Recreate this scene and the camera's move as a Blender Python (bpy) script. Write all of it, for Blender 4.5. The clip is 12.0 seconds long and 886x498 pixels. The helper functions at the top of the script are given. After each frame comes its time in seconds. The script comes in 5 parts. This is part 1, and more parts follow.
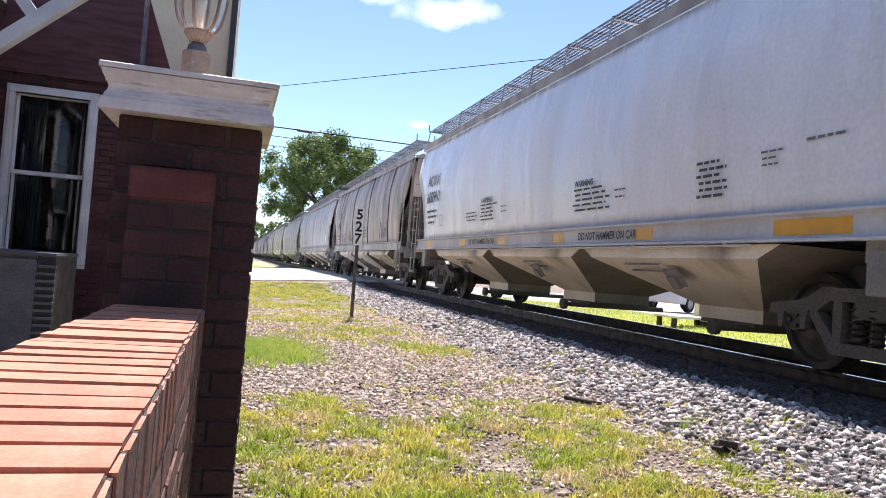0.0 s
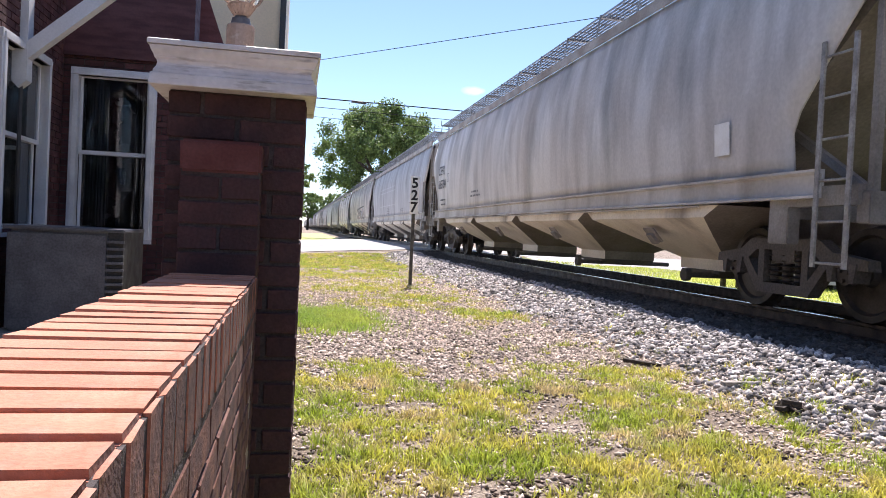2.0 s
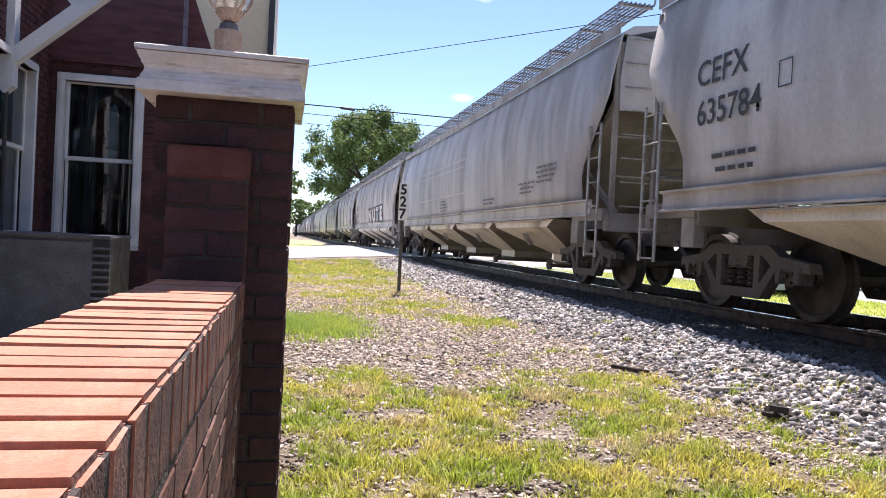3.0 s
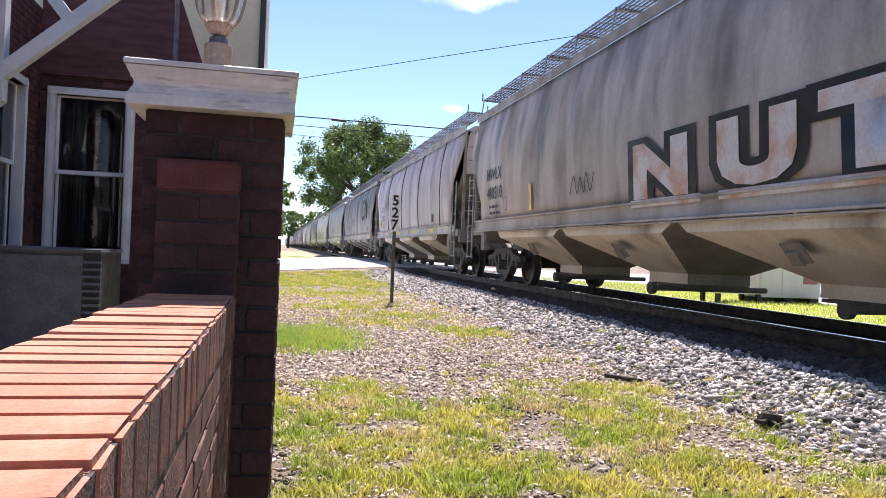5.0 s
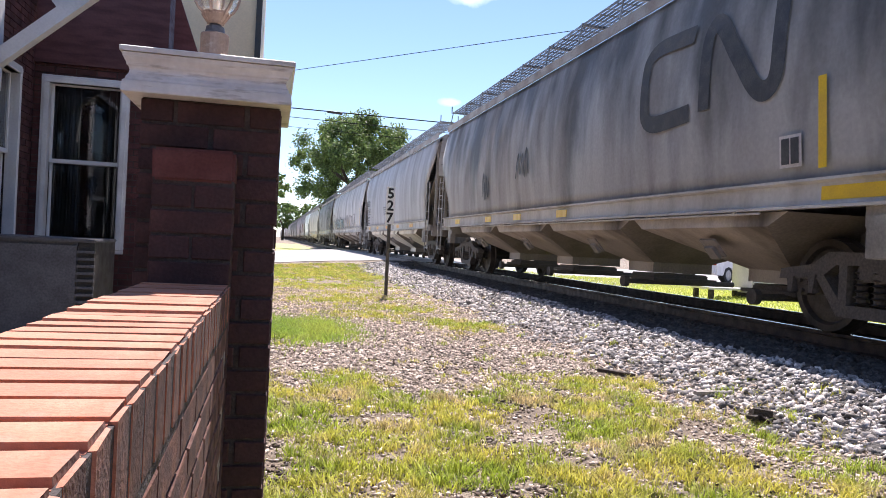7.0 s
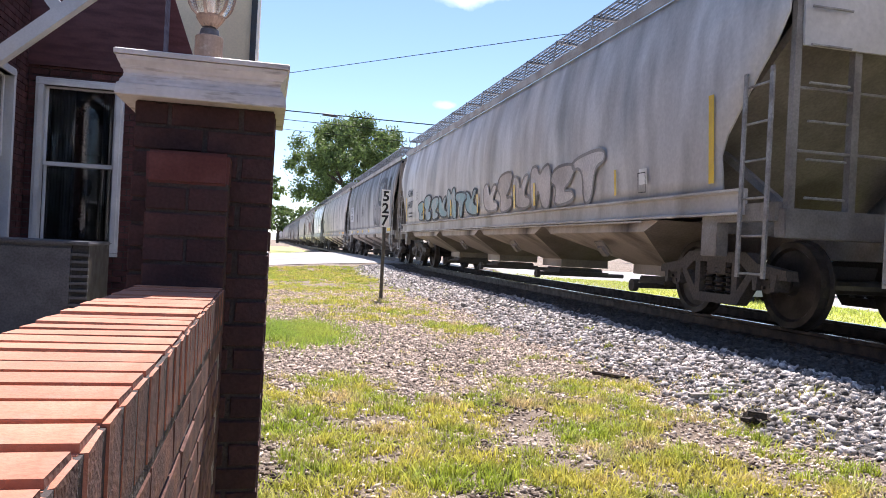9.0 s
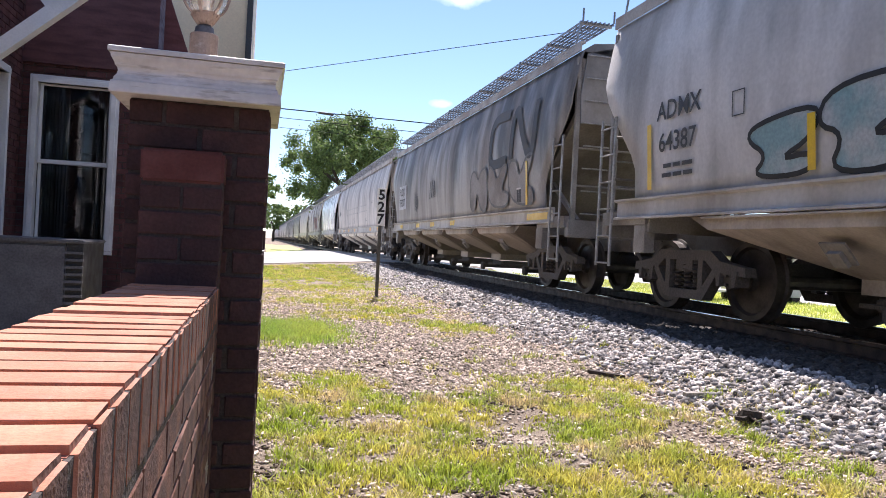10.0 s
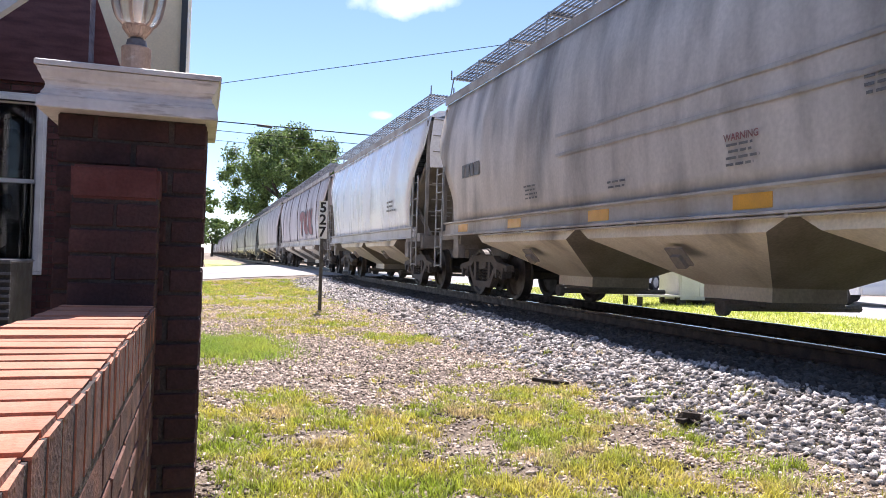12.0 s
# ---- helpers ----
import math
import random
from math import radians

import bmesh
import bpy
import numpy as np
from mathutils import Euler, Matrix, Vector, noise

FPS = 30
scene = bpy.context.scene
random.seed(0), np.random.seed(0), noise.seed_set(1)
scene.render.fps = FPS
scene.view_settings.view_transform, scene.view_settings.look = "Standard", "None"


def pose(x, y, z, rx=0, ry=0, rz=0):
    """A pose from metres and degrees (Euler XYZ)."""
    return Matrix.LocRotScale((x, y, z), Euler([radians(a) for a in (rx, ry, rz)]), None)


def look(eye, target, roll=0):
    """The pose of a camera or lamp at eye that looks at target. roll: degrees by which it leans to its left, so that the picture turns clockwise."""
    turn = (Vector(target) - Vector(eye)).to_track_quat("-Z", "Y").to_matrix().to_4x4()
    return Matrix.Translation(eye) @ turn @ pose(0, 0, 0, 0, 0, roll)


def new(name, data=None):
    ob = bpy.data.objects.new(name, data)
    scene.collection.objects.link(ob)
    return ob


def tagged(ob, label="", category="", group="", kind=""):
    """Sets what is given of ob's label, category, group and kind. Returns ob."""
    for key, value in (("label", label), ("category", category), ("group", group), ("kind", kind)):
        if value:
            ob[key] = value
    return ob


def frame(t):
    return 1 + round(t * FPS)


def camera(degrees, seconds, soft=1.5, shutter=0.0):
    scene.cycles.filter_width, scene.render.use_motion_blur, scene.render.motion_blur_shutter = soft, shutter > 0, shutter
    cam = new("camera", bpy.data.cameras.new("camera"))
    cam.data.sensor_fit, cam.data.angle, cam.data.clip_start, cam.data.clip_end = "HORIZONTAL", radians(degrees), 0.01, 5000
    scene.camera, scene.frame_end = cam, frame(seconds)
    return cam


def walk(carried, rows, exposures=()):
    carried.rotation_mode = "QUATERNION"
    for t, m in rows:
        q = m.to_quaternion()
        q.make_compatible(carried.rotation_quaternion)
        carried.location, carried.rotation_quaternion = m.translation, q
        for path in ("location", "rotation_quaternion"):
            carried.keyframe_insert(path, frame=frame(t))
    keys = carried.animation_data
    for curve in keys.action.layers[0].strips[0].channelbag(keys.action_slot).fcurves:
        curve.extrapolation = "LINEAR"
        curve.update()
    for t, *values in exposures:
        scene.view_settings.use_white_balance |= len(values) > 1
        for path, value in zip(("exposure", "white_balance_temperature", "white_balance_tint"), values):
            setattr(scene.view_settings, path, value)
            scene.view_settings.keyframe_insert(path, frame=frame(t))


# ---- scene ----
cam = camera(61.6, 12.0, soft=0.9)
PATH = [
    (0, (0.834, 0.128, 1.127), (1.368, 2.055, 1.181), 4.4),
    (0.5, (0.867, 0.104, 1.1), (1.342, 2.043, 0.982), 5.4),
    (1, (0.864, 0.106, 1.104), (1.266, 2.06, 0.968), 5.5),
    (1.5, (0.865, 0.104, 1.112), (1.237, 2.067, 1.03), 3.6),
    (2, (0.868, 0.101, 1.115), (1.255, 2.062, 1.072), 2.8),
    (2.5, (0.868, 0.101, 1.114), (1.273, 2.059, 1.085), 2.7),
    (3, (0.869, 0.103, 1.114), (1.285, 2.059, 1.09), 2.8),
    (5, (0.873, 0.1, 1.117), (1.307, 2.052, 1.122), 2.3),
    (5.5, (0.873, 0.098, 1.112), (1.312, 2.049, 1.115), 2.5),
    (6, (0.871, 0.098, 1.115), (1.316, 2.048, 1.112), 2.8),
    (6.5, (0.872, 0.101, 1.114), (1.319, 2.05, 1.106), 2.9),
    (7, (0.871, 0.099, 1.112), (1.32, 2.048, 1.101), 2.9),
    (9, (0.873, 0.095, 1.112), (1.334, 2.041, 1.109), 2.9),
    (9.5, (0.874, 0.097, 1.113), (1.34, 2.042, 1.11), 2.9),
    (10, (0.875, 0.098, 1.113), (1.347, 2.041, 1.107), 3.0),
    (10.5, (0.876, 0.096, 1.111), (1.357, 2.037, 1.101), 3.0),
    (11, (0.876, 0.096, 1.11), (1.38, 2.031, 1.103), 2.9),
    (11.5, (0.877, 0.097, 1.11), (1.42, 2.022, 1.111), 2.7),
    (12, (0.875, 0.098, 1.117), (1.493, 2.0, 1.147), 1.8),
]
walk(cam, [(t, look(eye, target, roll)) for t, eye, target, roll in PATH], exposures=[(0.0, 0.96, 6450, 19), (12.0, 0.96, 6450, 19)])

# ---------- world, sun, exposure ----------
SUN_TO = Vector((0.13, 0.62, 1.0)).normalized()
SUN_EL = math.asin(SUN_TO.z)
world = bpy.data.worlds.new("world")
scene.world = world
world.use_nodes = True
wn, wl = world.node_tree.nodes, world.node_tree.links
sky = wn.new("ShaderNodeTexSky")
sky.sky_type, sky.sun_disc = "NISHITA", False
sky.sun_elevation, sky.sun_rotation = SUN_EL, math.atan2(SUN_TO.x, SUN_TO.y)
sky.air_density, sky.dust_density, sky.ozone_density = 1.0, 0.0, 3.0
sky.altitude = 1500
# small fair-weather clouds, each round a direction of its own
geo = wn.new("ShaderNodeTexCoord")
puffs = wn.new("ShaderNodeTexNoise")
puffs.inputs["Scale"].default_value, puffs.inputs["Detail"].default_value = 14, 7
wl.new(geo.outputs["Generated"], puffs.inputs["Vector"])
total = None


def sky_math(op, a, b):
    n = wn.new("ShaderNodeMath")
    n.operation = op
    for i, v in enumerate((a, b)):
        if isinstance(v, (int, float)):
            n.inputs[i].default_value = v
        else:
            wl.new(v, n.inputs[i])
    return n.outputs[0]


CLOUDS = [((0.225, 0.955, 0.188), 0.022, 0.45), ((0.245, 0.90, 0.325), 0.07, 0.32), ((0.14, 0.92, 0.34), 0.035, 0.4),
          ((-0.5, 0.7, 0.45), 0.12, 0.4), ((0.8, -0.2, 0.5), 0.15, 0.4), ((-0.6, -0.6, 0.4), 0.2, 0.4), ((0.1, -0.8, 0.5), 0.2, 0.4)]
for way, size, flat in CLOUDS:
    d = Vector(way).normalized()
    sub = wn.new("ShaderNodeVectorMath")
    sub.operation = "SUBTRACT"
    wl.new(geo.outputs["Generated"], sub.inputs[0])
    sub.inputs[1].default_value = d
    sc = wn.new("ShaderNodeVectorMath")
    sc.operation = "MULTIPLY"
    wl.new(sub.outputs[0], sc.inputs[0])
    sc.inputs[1].default_value = (1 / size, 1 / size, 1 / (size * flat))
    ln = wn.new("ShaderNodeVectorMath")
    ln.operation = "LENGTH"
    wl.new(sc.outputs[0], ln.inputs[0])
    v = sky_math("SUBTRACT", 1.0, ln.outputs["Value"])
    total = v if total is None else sky_math("MAXIMUM", total, v)
grainy = sky_math("MULTIPLY", sky_math("SUBTRACT", puffs.outputs["Fac"], 0.5), 2.6)
cover = sky_math("ADD", total, grainy)
ramp = wn.new("ShaderNodeMapRange")
ramp.inputs["From Min"].default_value, ramp.inputs["From Max"].default_value = 0.1, 1.5
wl.new(cover, ramp.inputs["Value"])
mixs = wn.new("ShaderNodeMix")
mixs.data_type = "RGBA"
wl.new(ramp.outputs["Result"], mixs.inputs["Factor"])
wl.new(sky.outputs["Color"], mixs.inputs["A"])
mixs.inputs["B"].default_value = (11, 11.3, 11.8, 1)
wl.new(mixs.outputs["Result"], wn["Background"].inputs["Color"])
wn["Background"].inputs["Strength"].default_value = 0.11
sun = new("sun", bpy.data.lights.new("sun", "SUN"))
sun.data.energy, sun.data.angle, sun.data.color = 4.7, radians(0.53), (1.0, 0.95, 0.88)
sun.matrix_world = look(SUN_TO * 60, (0, 0, 0))
scene.view_settings.exposure = 0.96


# ---------- materials ----------
def mat(name, color, rough=0.8, metal=0.0, color2=None, scale=6.0, fine=60.0, bump=0.3, stretch=(1, 1, 1), vary=0.25, spread=(0.4, 0.62),
        random_amount=0.0, island=0.0, color3=None, scale3=1.0, spread3=(0.5, 0.7), spec=0.5, stretch3=None, trans=0.0, depth=0.01, rise=None):
    """Two scales of colour variation, a third colour in patches and a fine bump, all in object space."""
    m = bpy.data.materials.new(name)
    m.use_nodes = True
    n, l = m.node_tree.nodes, m.node_tree.links
    b = n["Principled BSDF"]
    tc = n.new("ShaderNodeTexCoord")

    def mapped(st):
        mp = n.new("ShaderNodeMapping")
        mp.inputs["Scale"].default_value = st
        l.new(tc.outputs["Object"], mp.inputs["Vector"])
        return mp.outputs["Vector"]

    def noisy(vec, s, lo, hi, detail=5):
        t = n.new("ShaderNodeTexNoise")
        t.inputs["Scale"].default_value, t.inputs["Detail"].default_value = s, detail
        l.new(vec, t.inputs["Vector"])
        r = n.new("ShaderNodeMapRange")
        r.inputs["From Min"].default_value, r.inputs["From Max"].default_value = lo, hi
        l.new(t.outputs["Fac"], r.inputs["Value"])
        return r.outputs["Result"], t.outputs["Fac"]

    def blend(f, a, c, mode="MIX"):
        x = n.new("ShaderNodeMix")
        x.data_type, x.blend_type = "RGBA", mode
        for k, v in (("Factor", f), ("A", a), ("B", c)):
            if isinstance(v, (int, float)):
                x.inputs[k].default_value = v
            elif isinstance(v, tuple):
                x.inputs[k].default_value = (*v, 1)
            else:
                l.new(v, x.inputs[k])
        return x.outputs["Result"]

    v1 = mapped(stretch)
    c2 = color2 or tuple(c * 0.55 for c in color)
    big, _ = noisy(v1, scale, *spread)
    col = blend(big, color, c2)
    if color3:
        p, raw3 = noisy(mapped(stretch3 or stretch), scale3, *spread3, detail=7)
        if rise:   # soot that has settled from the top down: thicker with height
            sep = n.new("ShaderNodeSeparateXYZ")
            l.new(tc.outputs["Object"], sep.inputs[0])
            hz = n.new("ShaderNodeMapRange")
            hz.inputs["From Min"].default_value, hz.inputs["From Max"].default_value = rise[0], rise[1]
            hz.inputs["To Min"].default_value, hz.inputs["To Max"].default_value = -rise[2] / 2, rise[2]
            l.new(sep.outputs["Z"], hz.inputs["Value"])
            ad = n.new("ShaderNodeMath")
            l.new(raw3, ad.inputs[0])
            l.new(hz.outputs["Result"], ad.inputs[1])
            r3 = n.new("ShaderNodeMapRange")
            r3.inputs["From Min"].default_value, r3.inputs["From Max"].default_value = spread3
            l.new(ad.outputs[0], r3.inputs["Value"])
            p = r3.outputs["Result"]
        col = blend(p, col, color3)
    small, raw = noisy(mapped((1, 1, 1)), fine, 0.3, 0.7, 3)
    sm = n.new("ShaderNodeMapRange")
    sm.inputs["To Min"].default_value, sm.inputs["To Max"].default_value = 1 - vary, 1 + vary
    l.new(small, sm.inputs["Value"])
    col = blend(1.0, col, sm.outputs["Result"], "MULTIPLY")
    for amount, node, out in ((random_amount, "ShaderNodeObjectInfo", "Random"), (island, "ShaderNodeNewGeometry", "Random Per Island")):
        if amount:
            o = n.new(node)
            r = n.new("ShaderNodeMapRange")
            r.inputs["To Min"].default_value, r.inputs["To Max"].default_value = 1 - amount, 1 + amount
            l.new(o.outputs[out], r.inputs["Value"])
            col = blend(1.0, col, r.outputs["Result"], "MULTIPLY")
    l.new(col, b.inputs["Base Color"])
    b.inputs["Metallic"].default_value = metal
    b.inputs["Specular IOR Level"].default_value = spec
    rr = n.new("ShaderNodeMapRange")
    rr.inputs["To Min"].default_value, rr.inputs["To Max"].default_value = max(0.02, rough - 0.12), min(1, rough + 0.1)
    l.new(big, rr.inputs["Value"])
    l.new(rr.outputs["Result"], b.inputs["Roughness"])
    if trans:
        tl = n.new("ShaderNodeBsdfTranslucent")
        l.new(col, tl.inputs["Color"])
        ms = n.new("ShaderNodeMixShader")
        ms.inputs["Fac"].default_value = trans
        l.new(b.outputs["BSDF"], ms.inputs[1])
        l.new(tl.outputs["BSDF"], ms.inputs[2])
        l.new(ms.outputs["Shader"], n["Material Output"].inputs["Surface"])
    if bump:
        bp = n.new("ShaderNodeBump")
        bp.inputs["Strength"].default_value, bp.inputs["Distance"].default_value = bump, depth
        l.new(raw, bp.inputs["Height"])
        l.new(bp.outputs["Normal"], b.inputs["Normal"])
    return m


def glass_mat(name, tint, rough=0.03, alpha=0.25):
    m = bpy.data.materials.new(name)
    m.use_nodes = True
    b = m.node_tree.nodes["Principled BSDF"]
    b.inputs["Base Color"].default_value = (*tint, 1)
    b.inputs["Roughness"].default_value, b.inputs["Transmission Weight"].default_value, b.inputs["IOR"].default_value = rough, 1.0, 1.45
    return m


def rusty_steel(name, color, streak, grime, rough=0.35, rise=(1.9, 3.6, 0.16), spec=0.08):
    """Weathered car paint: vertical run-off streaks, soot thicker towards the roof, fine speckle."""
    return mat(name, color, rough, 0.0, streak, scale=1.0, fine=22, bump=0.04, stretch=(1, 2.3, 0.4), vary=0.07, spread=(0.40, 0.64),
               color3=grime, scale3=0.9, spread3=(0.45, 0.74), stretch3=(1, 1.9, 0.6), spec=spec, rise=rise)


M = {}
M["brick"] = mat("brick_face", (0.56, 0.245, 0.15), 0.85, 0, (0.46, 0.18, 0.11), 9, 160, 0.3, vary=0.10, random_amount=0.12,
                 color3=(0.50, 0.25, 0.18), scale3=16, depth=0.006)
# pier brick: red-brown taken near black to hold the pier's shade
M["brick_pier_shade"] = mat("brick_pier_shade", (0.085, 0.036, 0.034), 0.85, 0, (0.06, 0.028, 0.028), 6, 120, 0.5, vary=0.2, random_amount=0.2,
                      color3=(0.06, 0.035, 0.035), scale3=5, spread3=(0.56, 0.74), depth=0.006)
# weathered wall brick with the outer side's shade put into its colour
M["brick_side_shade"] = mat("brick_side_shade", (0.19, 0.085, 0.06), 0.9, 0, (0.09, 0.042, 0.033), 30, 160, 0.4, vary=0.14, random_amount=0.3, depth=0.005)
M["brick_red"] = mat("brick_red", (0.135, 0.043, 0.038), 0.8, 0, (0.11, 0.036, 0.032), 9, 120, 0.3, vary=0.12)
M["brick_house"] = mat("brick_house", (0.09, 0.03, 0.029), 0.85, 0, (0.065, 0.024, 0.024), 5, 90, 0.4, vary=0.2, island=0.25)
M["mortar"] = mat("mortar", (0.42, 0.37, 0.33), 0.95, 0, (0.2, 0.17, 0.15), 14, 150, 0.6, depth=0.008)
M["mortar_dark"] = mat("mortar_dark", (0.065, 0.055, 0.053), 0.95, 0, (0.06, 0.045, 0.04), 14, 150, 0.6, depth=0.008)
M["white_wood"] = mat("white_wood", (0.74, 0.735, 0.72), 0.6, 0, (0.64, 0.63, 0.61), 5, 50, 0.15, (1, 1, 4), 0.07,
                      color3=(0.25, 0.23, 0.2), scale3=5, spread3=(0.56, 0.76), stretch3=(2.2, 2.2, 14))
M["trim"] = mat("trim_paint", (0.70, 0.70, 0.70), 0.55, 0, (0.56, 0.56, 0.57), 3, 50, 0.1, vary=0.05)
M["bronze"] = mat("lamp_metal", (0.40, 0.28, 0.215), 0.5, 0.2, (0.30, 0.20, 0.15), 14, 120, 0.2, vary=0.12, color3=(0.5, 0.40, 0.33), scale3=30, spread3=(0.6, 0.75))
M["collar"] = mat("lamp_collar", (0.16, 0.15, 0.15), 0.5, 0.2, (0.12, 0.11, 0.11), 14, 120, 0.2, vary=0.12)
M["lamp_glass"] = glass_mat("lamp_glass", (0.95, 0.95, 0.92), 0.12)
M["pane"] = mat("window_pane", (0.012, 0.014, 0.018), 0.06, 0, (0.02, 0.022, 0.026), 2, 30, 0.0, vary=0.05, spec=0.7)
M["curtain"] = mat("curtain_cloth", (0.13, 0.125, 0.125), 0.9, 0, (0.09, 0.085, 0.085), 5, 80, 0.1)
M["red_paint"] = mat("red_paint", (0.085, 0.024, 0.026), 0.7, 0, (0.062, 0.02, 0.022), 3, 40, 0.15, (1, 1, 5), 0.1)
# the upper wall's red made lighter, painting sunlight onto the gable
M["gable_red_lit"] = mat("gable_red_lit", (0.19, 0.058, 0.055), 0.7, 0, (0.15, 0.048, 0.046), 3, 40, 0.15, (1, 1, 5), 0.1)
M["cream"] = mat("cream_siding", (0.80, 0.65, 0.45), 0.7, 0, (0.74, 0.59, 0.40), 2, 40, 0.1, vary=0.05)
M["dark_metal"] = mat("dark_metal", (0.035, 0.035, 0.038), 0.55, 0.2, (0.055, 0.05, 0.045), 8, 60, 0.2)
M["condenser"] = mat("condenser_paint", (0.135, 0.135, 0.15), 0.5, 0.0, (0.105, 0.105, 0.115), 5, 60, 0.1)
M["earth"] = mat("earth", (0.37, 0.30, 0.23), 0.97, 0, (0.23, 0.18, 0.135), 2.6, 70, 1.0, vary=0.45, color3=(0.22, 0.17, 0.12), scale3=7,
                 spread3=(0.46, 0.62), depth=0.03)
M["lawn_far"] = mat("lawn", (0.52, 0.56, 0.17), 0.95, 0, (0.58, 0.58, 0.22), 0.5, 14, 0.7, vary=0.35, depth=0.05)
M["road"] = mat("road_concrete", (0.45, 0.425, 0.40), 0.9, 0, (0.36, 0.34, 0.32), 0.4, 30, 0.3, vary=0.1, color3=(0.3, 0.29, 0.27), scale3=0.9,
                spread3=(0.55, 0.8))
M["cable"] = mat("cable_rubber", (0.02, 0.02, 0.022), 0.95, 0, (0.03, 0.03, 0.03), 8, 60, 0.1, spec=0.05)
M["stone"] = mat("ballast_stone", (0.53, 0.49, 0.465), 0.9, 0, (0.28, 0.255, 0.24), 12, 90, 0.5, vary=0.35, island=0.78)
M["pebble"] = mat("gravel_stone", (0.70, 0.575, 0.48), 0.92, 0, (0.40, 0.32, 0.26), 12, 90, 0.5, vary=0.3, island=0.68)
# near-black sheet colour that stands for shade in the gaps between stones
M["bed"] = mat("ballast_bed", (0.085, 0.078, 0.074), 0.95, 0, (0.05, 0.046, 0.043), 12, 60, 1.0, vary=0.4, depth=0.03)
M["tie"] = mat("tie_wood", (0.045, 0.036, 0.03), 0.9, 0, (0.025, 0.02, 0.018), 6, 60, 0.6, (4, 0.6, 4))
M["rail"] = mat("rail_steel", (0.075, 0.05, 0.04), 0.6, 0.5, (0.05, 0.035, 0.03), 8, 70, 0.3)
M["rail_top"] = mat("rail_top", (0.62, 0.60, 0.58), 0.22, 1.0, (0.5, 0.48, 0.46), 8, 70, 0.05, (6, 0.3, 1), 0.05)
M["grass"] = mat("grass_blade", (0.36, 0.44, 0.05), 0.7, 0, (0.60, 0.55, 0.11), 1.6, 30, 0.0, vary=0.12, spread=(0.42, 0.6), island=0.6,
                 color3=(0.66, 0.53, 0.27), scale3=2.4, spread3=(0.54, 0.66), trans=0.33)
M["grass_far"] = mat("grass_bright", (0.46, 0.53, 0.10), 0.75, 0, (0.54, 0.56, 0.14), 0.9, 30, 0.0, vary=0.15, island=0.3, trans=0.4)
M["grass_green"] = mat("grass_green", (0.30, 0.43, 0.06), 0.7, 0, (0.42, 0.49, 0.09), 1.6, 30, 0.0, vary=0.12, island=0.4, trans=0.45)
# dirty ballast with the train's shadow put into its colour
M["stone_dirty_shade"] = mat("ballast_dirty_shade", (0.085, 0.077, 0.07), 0.95, 0, (0.05, 0.045, 0.04), 12, 90, 0.5, vary=0.2, island=0.4)
M["leaf"] = mat("tree_leaf", (0.125, 0.19, 0.055), 0.6, 0, (0.19, 0.265, 0.08), 0.5, 10, 0.0, vary=0.25, island=0.45, trans=0.35)
M["bark"] = mat("bark", (0.10, 0.075, 0.055), 0.95, 0, (0.06, 0.045, 0.035), 3, 30, 0.8, (4, 4, 0.6))
M["sign_white"] = mat("sign_white", (0.88, 0.88, 0.86), 0.5, 0, (0.82, 0.81, 0.78), 6, 60, 0.05, vary=0.04)
M["ink"] = mat("black_ink", (0.012, 0.012, 0.012), 0.6, 0, (0.02, 0.02, 0.02), 6, 60, 0, vary=0.1)
M["letter"] = mat("stencil_ink", (0.04, 0.04, 0.045), 0.7, 0, (0.085, 0.085, 0.085), 7, 60, 0, vary=0.2)
M["letter_faint"] = mat("faded_ink", (0.13, 0.13, 0.135), 0.7, 0, (0.20, 0.195, 0.19), 7, 60, 0, vary=0.2)
M["letter_red"] = mat("red_ink", (0.30, 0.10, 0.10), 0.7, 0, (0.25, 0.14, 0.13), 7, 60, 0, vary=0.2)
M["yellow"] = mat("reflector_yellow", (0.80, 0.52, 0.02), 0.4, 0, (0.72, 0.45, 0.03), 6, 60, 0, vary=0.06)
M["amber"] = mat("reflector_amber", (0.78, 0.40, 0.05), 0.4, 0, (0.70, 0.36, 0.06), 6, 60, 0, vary=0.06)
M["post_steel"] = mat("post_steel", (0.10, 0.095, 0.08), 0.6, 0.3, (0.06, 0.055, 0.05), 8, 60, 0.2)
M["truck"] = mat("truck_casting", (0.085, 0.072, 0.065), 0.8, 0.0, (0.11, 0.092, 0.08), 4, 40, 0.4, vary=0.3)
M["wheel"] = mat("wheel_steel", (0.065, 0.052, 0.045), 0.6, 0.3, (0.045, 0.035, 0.03), 5, 40, 0.2)
M["tread"] = mat("wheel_tread", (0.35, 0.33, 0.31), 0.35, 0.8, (0.25, 0.23, 0.21), 5, 40, 0.05)
M["grating"] = mat("galvanised", (0.30, 0.31, 0.32), 0.5, 0.5, (0.20, 0.205, 0.21), 5, 40, 0.1)
M["galv"] = mat("galvanised_rail", (0.46, 0.465, 0.47), 0.45, 0.4, (0.34, 0.345, 0.35), 5, 40, 0.1)
M["ladder_steel"] = mat("ladder_steel", (0.36, 0.35, 0.34), 0.55, 0.1, (0.24, 0.225, 0.21), 5, 40, 0.1)
M["hopper"] = mat("hopper_paint", (0.80, 0.73, 0.62), 0.7, 0, (0.68, 0.60, 0.49), 1.1, 30, 0.15, (1, 1.5, 0.5), 0.1, color3=(0.18, 0.145, 0.12),
                  scale3=0.9, spread3=(0.55, 0.8), stretch3=(1, 1.6, 0.8))
